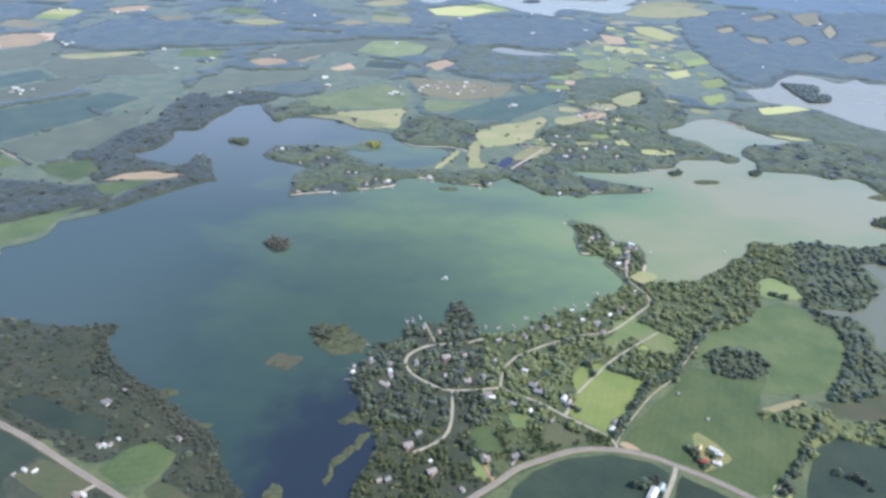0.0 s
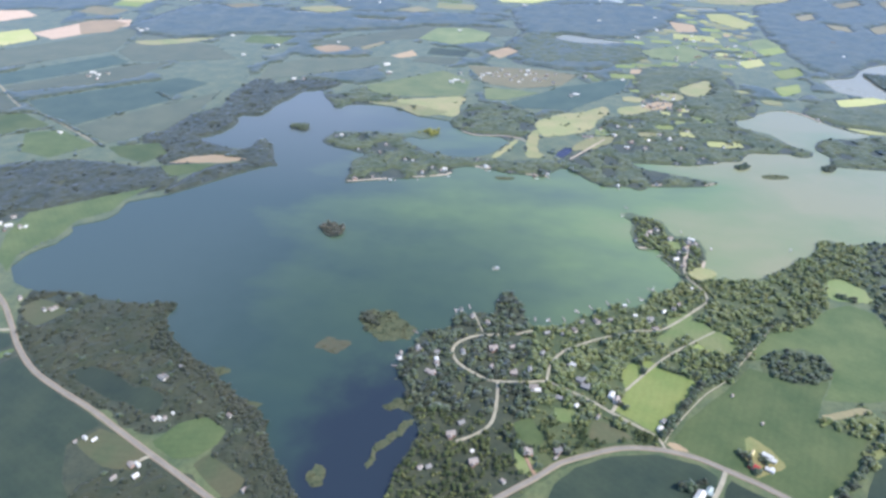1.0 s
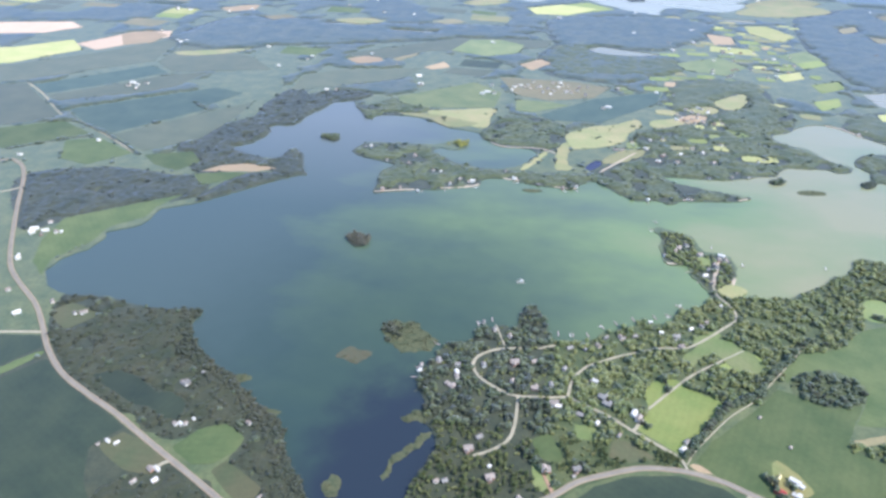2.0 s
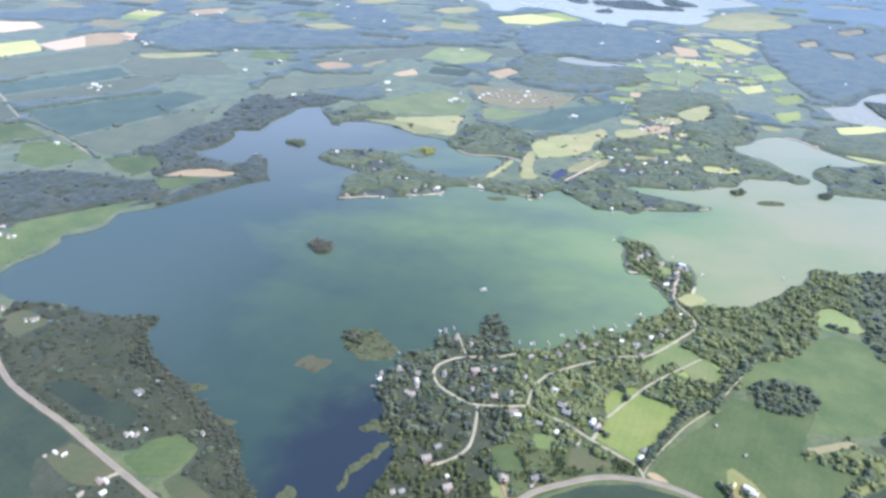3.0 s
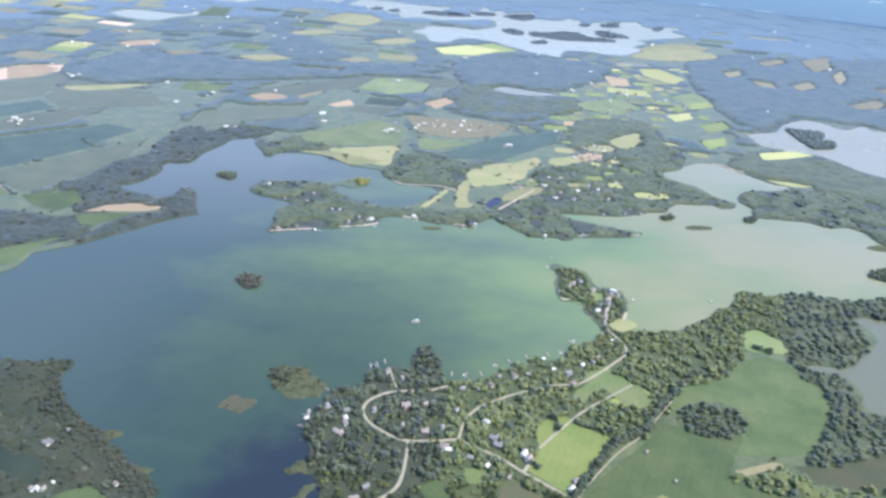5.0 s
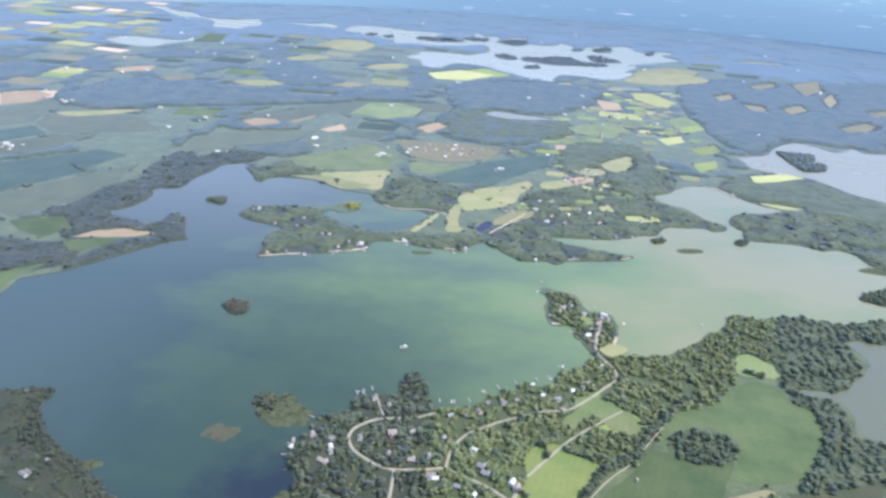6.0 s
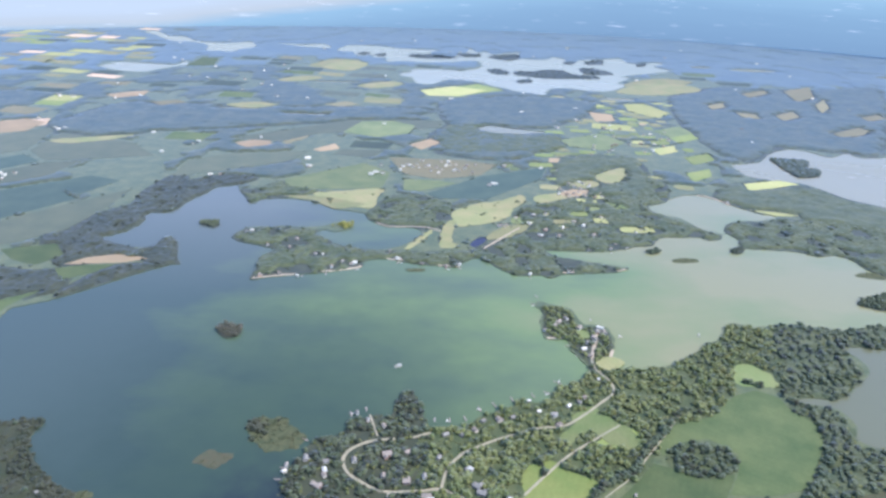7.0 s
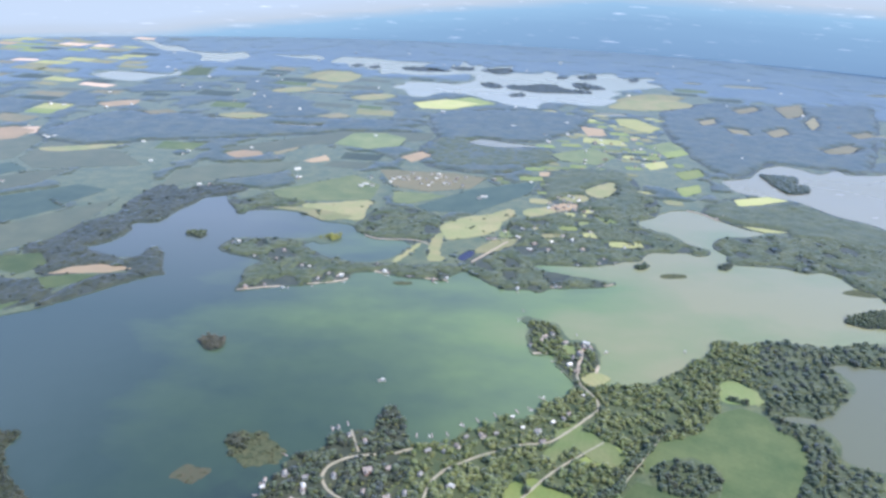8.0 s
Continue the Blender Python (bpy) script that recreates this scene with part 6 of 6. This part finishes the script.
for k in range(6):
    cv, cf = lumps(gt, 20, 0.30, 0.32, 0.86, 0.13)
    leaves = []
    for j in range(90):
        a, u = gt.uniform(0, 6.28), gt.uniform(0, 1)
        r = 0.36 * math.sqrt(max(0.1, 1 - (2 * u - 0.8) ** 2 * 0.7)) * gt.uniform(0.75, 1.12)
        c = np.array((r * math.cos(a), r * math.sin(a), 0.3 + 0.62 * u))
        d = gt.normal(size=(3, 3)) * 0.045
        leaves.append(c + d)
    lv = np.concatenate(leaves)
    lf = np.arange(len(lv)).reshape(-1, 3) + len(cv)
    crown = mesh_of("crown", np.concatenate([cv, lv]), np.concatenate([cf, lf]), [LEAF_NEAR], smooth=True)
    tv, tf = trunk_of(7, 5, gt)
    trunk = mesh_of("trunk", tv, tf, [BARK])
    MODELS.append((trunk, crown))
for x, y in single:
    trunk, crown = MODELS[gt.integers(0, 6)]
    top = tagged(new("tree"), "leafy green broadleaf tree standing in rough grass", "tree", group="trees near the lane")
    h = gt.uniform(4.4, 8.0)
    top.matrix_basis = pose(x, y, LAND, 0, 0, gt.uniform(0, 360)) @ Matrix.Diagonal((h * gt.uniform(0.85, 1.15), h * gt.uniform(0.85, 1.15), h, 1))
    part("trunk", trunk, top)
    part("crown", crown, top)

# islands
for title, o in ISLES.items():
    p = scatter(o, 5.0 if not title.startswith("lake_island") else 22)
    if title in LOW:
        stand("islet_reeds", p[::3], 1.4, BUSHES, [REED, REED], "low brown reeds on a flat islet", "reeds", z=0.5, wide=1.6)
        continue
    if title.startswith("lake_island"):
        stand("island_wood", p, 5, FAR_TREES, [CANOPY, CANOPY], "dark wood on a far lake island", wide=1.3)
    else:
        stand("island_trees", p, 4.5 if title == "wooded_island" else 6, FAR_TREES if title == "wooded_island" else PLAIN_TREES if o[0][1] > 1100 else WOOD_TREES, [LEAF_AUTUMN if title == "bush_island" else CANOPY if title in ("wooded_island", "narrows_islet") else SHORE_LEAF, BARK], "rusty brown bushes on a small island" if title == "bush_island" else "green bushes on a small island", wide=1.2)
p = np.array([(-128 + gt.normal() * 13, 1422 + gt.normal() * 9) for k in range(40)])
stand("yellow_bushes", p[on_land(p)], 7, WOOD_TREES, [LEAF_YELLOW, BARK], "yellow-green willow bushes on a grassy point", wide=1.3)
# alder bushes on the landward edge of the reed bed
p = np.array([(-146 + gt.normal() * 8, 752 + gt.normal() * 9) for k in range(60)])
stand("marsh_bushes", p[inside(p, REEDS["reed_bed"])], 4.5, BUSHES, [SCRUB, BARK], "dull alder bushes standing in a reed bed", "bushes", z=0.2, wide=1.2)
# small weed mats in the shallow bay
for k in range(9):
    x, y = gt.uniform(-92, -58), gt.uniform(560, 700)
    if on_land(np.array([(x, y)]))[0]:
        continue
    r = gt.uniform(1.2, 3.4)
    o = spline([(x + r * gt.uniform(0.5, 2.6) * math.cos(i * 0.9), y + r * gt.uniform(0.5, 1.2) * math.sin(i * 0.9)) for i in range(7)], step=1.2, rough=1.6, seed=k)
    tagged(slab("weed_mat", o, 0.03 + 0.005 * k, -0.3, REED), "small olive weed mat floating in shallow water", "weed mat", group="weed mats")
# reeds and low bushes on the marsh mats
for title, o in REEDS.items():
    p = gaps(scatter(o, 3.2), 9, 0.25 if title == "lily_mat" else 0.05)
    stand("reed_clumps", p, 1.5, BUSHES, [REED, REED], "olive brown reed clumps in shallow water", "reeds", z=0.3, wide=1.4)

# ---- the far country: parcels, woods and farms ----
def wooded(p):
    n = np.array([0.6 * noise.noise((x / 420, y / 420, 3.0)) + 0.7 * noise.noise((x / 170, y / 190, 5.0)) + 0.35 * noise.noise((x / 60, y / 80, 7.0)) for x, y in p])
    return n


def in_wedge(p, low, high):
    d = np.hypot(p[:, 0] - 60, p[:, 1])
    return (d > low) & (d < high) & (np.abs(p[:, 0] - 60) < 0.80 * p[:, 1] + 160)


gp = np.random.default_rng(11)
quads = {}
belt = []
FAR_PARCELS = []
for i in range(-24, 25):
    for j in range(0, 42):
        if gp.uniform() < 0.12:
            continue
        c = np.array((i * 175 + gp.uniform(-30, 30) + j * 22, 1250 + j * 96 + gp.uniform(-16, 16) - i * 14))
        w, h = gp.uniform(48, 84), gp.uniform(26, 46)
        a = math.radians(-6 + gp.uniform(-5, 5))
        q = [c + (math.cos(a) * u * w - math.sin(a) * v * h, math.sin(a) * u * w + math.cos(a) * v * h) for u, v in ((-1, -1), (1, -1), (1, 1), (-1, 1))]
        q = np.array(q) + gp.uniform(-9, 9, (4, 2))
        probe = np.concatenate([q, [c], (q + c) / 2, (q + np.roll(q, 1, 0)) / 2])
        if not in_wedge(c[None], 1500, 3650 if c[0] > -1300 else 4850)[0] or not on_land(probe).all() or wooded(c[None])[0] > (-0.12 if c[1] > 2350 and -1150 - 0.2 * (c[1] - 2350) < c[0] < 600 else 0.12):
            continue
        if any(inside(probe, o).any() for o in FIELD_OUT) or any(inside(probe, o).any() for _, _, o in WOODS):
            continue
        # brighter tones in the belt and far west put sunlight into the parcels
        tone = gp.choice(["green", "dark", "sage", "yellow", "meadow", "soil", "brown", "bright", "sand"], p=[.14, .10, .12, .20, .20, .03, .05, .15, .01] if 250 < c[0] < 1100 and c[1] < 3000 else [.05, .04, .10, .28, .28, .02, .06, .05, .12] if c[0] < -1450 and c[1] > 2300 else [.16, .12, .2, .16, .2, .02, .05, .04, .05] if c[0] < -1000 else [.34, .32, .26, 0, .06, 0, .02, 0, 0] if c[1] > 2700 else [.28, .25, .22, .06, .11, .02, .05, .01, .0])
        FAR_PARCELS.append(q)
        quads.setdefault(tone, []).append(q)
# a belt of small bright meadows and gardens that stands in for sunlit land to the north
for k in range(420):
    s = gp.uniform(0, 1)
    c = np.array((330 + 420 * s + gp.normal() * (90 + 70 * s), 1500 + 1250 * s + gp.normal() * 60))
    w, h = gp.uniform(12, 36), gp.uniform(8, 22)
    q = np.array([c + (u * w + gp.uniform(-5, 5), v * h + gp.uniform(-5, 5)) for u, v in ((-1, -0.9), (0.1, -1.1), (1, -0.8), (0.95, 0.9), (-0.1, 1.15), (-1, 0.8))])
    if not on_land(q).all() or any(inside(q, o).any() for o in FIELD_OUT) or any(inside(q, o).any() for o in FAR_PARCELS):
        continue
    FAR_PARCELS.append(q)
    belt.append((gp.choice(["yellow", "bright", "meadow", "lawn", "soil"], p=[.26, .26, .28, .16, .04]), q))
for k, (tone, q) in enumerate(belt):
    tagged(slab("meadow_patch", [tuple(v) for v in q], LAND + 0.45 + 0.002 * k, LAND - 0.2, TONES[tone]), "small %s beside a far country road" % {"yellow": "pale yellow hay meadow", "bright": "bright green mown meadow", "meadow": "olive pasture", "lawn": "mown green garden", "soil": "reddish bare field"}[tone], "field", kind="structure")
for k, (tone, qs) in enumerate(sorted(quads.items())):
    verts = [(x, y, LAND + 0.15 + 0.01 * k) for q in qs for x, y in q] + [(x, y, LAND - 0.2) for q in qs for x, y in q]
    n = 4 * len(qs)
    faces = [tuple(range(4 * i, 4 * i + 4)) for i in range(len(qs))]
    faces += [(4 * i + a, n + 4 * i + a, n + 4 * i + (a + 1) % 4, 4 * i + (a + 1) % 4) for i in range(len(qs)) for a in range(4)]
    tagged(new("far_fields", mesh_of("far_fields", verts, faces, [TONES[tone]])), "patchwork of %s farm fields far off" % {"green": "green", "dark": "dark green", "sage": "olive green", "yellow": "pale yellow", "meadow": "olive", "soil": "reddish bare", "brown": "brown", "bright": "bright green", "sand": "pale sandy"}[tone], "fields", kind="stuff")
for low, high, cell, height, level in ((1350, 2350, 8.0, 4, 0.06), (2350, 3400, 12.0, 3, -0.06), (3400, 4850, 17.0, 3, -0.22)):
    def wood_keep(p, low=low, high=high, level=level):
        k = in_wedge(p, low, high)
        k[k] &= on_land(p[k])
        k[k] &= wooded(p[k]) > level
        for o in FIELD_OUT + [o for _, _, o in WOODS] + FAR_PARCELS:
            k[k] &= ~inside(p[k], o)
        return k

    canopy("far_wood", wood_keep, (-0.8 * high - 160, low * 0.6, 0.8 * high + 280, high), cell, height, "far woods in dark green patches between fields", 0.24, HAZED_LEAF if low > 3000 else CANOPY)
# scattered farms
gf = np.random.default_rng(5)
count = 0
while count < 60:
    x, y = gf.uniform(-2300, 2600), gf.uniform(1700, 4300)
    p = np.array([(x, y)])
    if not in_wedge(p, 1750, 4400)[0] or not on_land(p)[0] or any(inside(p, o)[0] for o in FIELD_OUT):
        continue
    building(x, y, round(gf.uniform(9, 17), 1), round(gf.uniform(6, 9), 1), gf.uniform(0, 180), gf.choice(["white", "white", "cream", "grey"]), gf.choice(["white", "white", "grey"]))
    count += 1

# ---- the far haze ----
# an added glowing wall carries the painted haze, far land and lake glints
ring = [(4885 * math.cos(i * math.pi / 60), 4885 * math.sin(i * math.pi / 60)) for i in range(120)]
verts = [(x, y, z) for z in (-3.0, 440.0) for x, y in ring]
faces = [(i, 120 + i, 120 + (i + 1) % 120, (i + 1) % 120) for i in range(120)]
tagged(new("backdrop", mesh_of("backdrop", verts, faces, [backdrop_material()], smooth=True)), "glowing backdrop painted as pale blue haze on the far horizon", "backdrop", kind="structure")

# ---- docks, boats and bales ----
def dock(x, y, turn, length):
    """A narrow plank jetty on posts, from the shore out."""
    top = tagged(new("dock"), "narrow weathered plank dock on posts at the shore", "dock", group="docks")
    top.matrix_basis = pose(x, y, 0, 0, 0, turn)
    part("deck", box("deck", (length, 1.6, 0.18), WOOD, False), top, "", pose(length / 2, 0, 0.75))
    post = box("post", (0.2, 0.2, 2.2), WOOD)
    for k in range(int(length / 3) + 1):
        for s in (-0.75, 0.75):
            part("post", post, top, "", pose(0.3 + k * 3.0, s, -1.2))
    return top


def hull(name, l, w, h, mat):
    bm = bmesh.new()
    rings = []
    for u, k, z in ((-0.5, 0.85, 0.0), (-0.2, 1.0, 0.0), (0.2, 0.9, 0.05), (0.42, 0.45, 0.12), (0.5, 0.05, 0.2)):
        rings.append([bm.verts.new((u * l, s * k * w / 2 * q, zz)) for s, q, zz in ((-1, 1, h + z), (-1, 0.6, -0.25), (1, 0.6, -0.25), (1, 1, h + z))])
    for a, b in zip(rings, rings[1:]):
        for i in range(4):
            bm.faces.new((a[i], a[(i + 1) % 4], b[(i + 1) % 4], b[i]))
    bm.faces.new(rings[0][::-1]), bm.faces.new(rings[-1])
    bmesh.ops.recalc_face_normals(bm, faces=bm.faces)
    return from_bm(name, bm, mat)


def pontoon_boat(x, y, turn, size=1.0):
    top = tagged(new("pontoon_boat"), "white pontoon boat with a canopy on open water", "boat")
    top.matrix_basis = pose(x, y, 0, 0, 0, turn) @ Matrix.Scale(size, 4)
    for s in (-1.1, 1.1):
        part("float", hull("float", 8.5, 0.9, 0.35, PAINT["white"]), top, "", pose(0, s, 0.1))
    part("deck", box("deck", (7.6, 3.0, 0.12), PAINT["grey"]), top, "grey deck", pose(0, 0, 0.5))
    for s in (-1.42, 1.42):
        part("railing", box("railing", (7.4, 0.1, 0.8), PAINT["white"]), top, "", pose(0, s, 0.62))
    for s in (-3.65, 3.65):
        part("railing", box("railing", (0.1, 2.74, 0.8), PAINT["white"]), top, "", pose(s, 0, 0.62))
    part("canopy", box("canopy", (3.4, 2.9, 0.14), PAINT["white"]), top, "", pose(1.4, 0, 2.5))
    for u in (-0.1, 2.9):
        for s in (-1.35, 1.35):
            part("pole", box("pole", (0.07, 0.07, 1.95), PAINT["grey"]), top, "", pose(u, s, 0.6))
    part("seat", box("seat", (1.4, 2.3, 0.5), PAINT["tan"]), top, "", pose(-2.2, 0, 0.62))
    return top


def motor_boat(x, y, turn):
    top = tagged(new("motor_boat"), "small white motor boat afloat near the shore", "boat", group="motor boats")
    top.matrix_basis = pose(x, y, 0, 0, 0, turn)
    part("hull", hull("hull", 6.0, 2.1, 0.6, PAINT["white"]), top)
    part("windscreen", box("windscreen", (0.12, 1.5, 0.5), GLASS), top, "", pose(0.6, 0, 0.6))
    part("motor", box("motor", (0.4, 0.4, 0.9), PAINT["grey"]), top, "dark outboard motor", pose(-3.1, 0, 0.1))
    return top

# along the shores
pontoon_boat(21, 899, 15, 1.35)
pontoon_boat(494, 1019, 70, 0.8)
dock(247, 1128, 120, 9)
dock(240, 1105, 190, 10)
dock(361, 1003, 20, 9)
dock(326, 1051, 80, 10)
dock(282, 974, 200, 9)
dock(293, 947, 200, 8)
dock(255, 871, 150, 12)
dock(236, 846, 150, 10)
dock(214, 836, 110, 10)
dock(184, 826, 110, 10)
dock(160, 812, 115, 11)
dock(140, 801, 115, 10)
dock(120, 780, 110, 10)
dock(99, 776, 95, 9)
dock(79, 775, 90, 10)
dock(-11, 792, 105, 10)
dock(-29, 780, 110, 11)
dock(-76, 729, 150, 10)
dock(-91, 680, 180, 8)
dock(-93, 661, 180, 8)
dock(-87, 1220, 280, 9)
dock(-138, 1195, 275, 9)
dock(-11, 1254, 280, 9)
dock(83, 1235, 275, 8)
dock(109, 1238, 280, 8)
dock(240, 1209, 275, 9)
dock(413, 1333, 285, 8)
dock(-179, 1183, 270, 8)
motor_boat(235, 1098, 20)
motor_boat(366, 1009, 80)
motor_boat(253, 878, 60)
motor_boat(232, 845, 20)
motor_boat(137, 806, 10)
motor_boat(95, 780, 100)
motor_boat(-29, 787, 30)
motor_boat(-94, 674, 0)
motor_boat(-81, 1213, 10)
motor_boat(-4, 1250, 170)
motor_boat(88, 1228, 10)
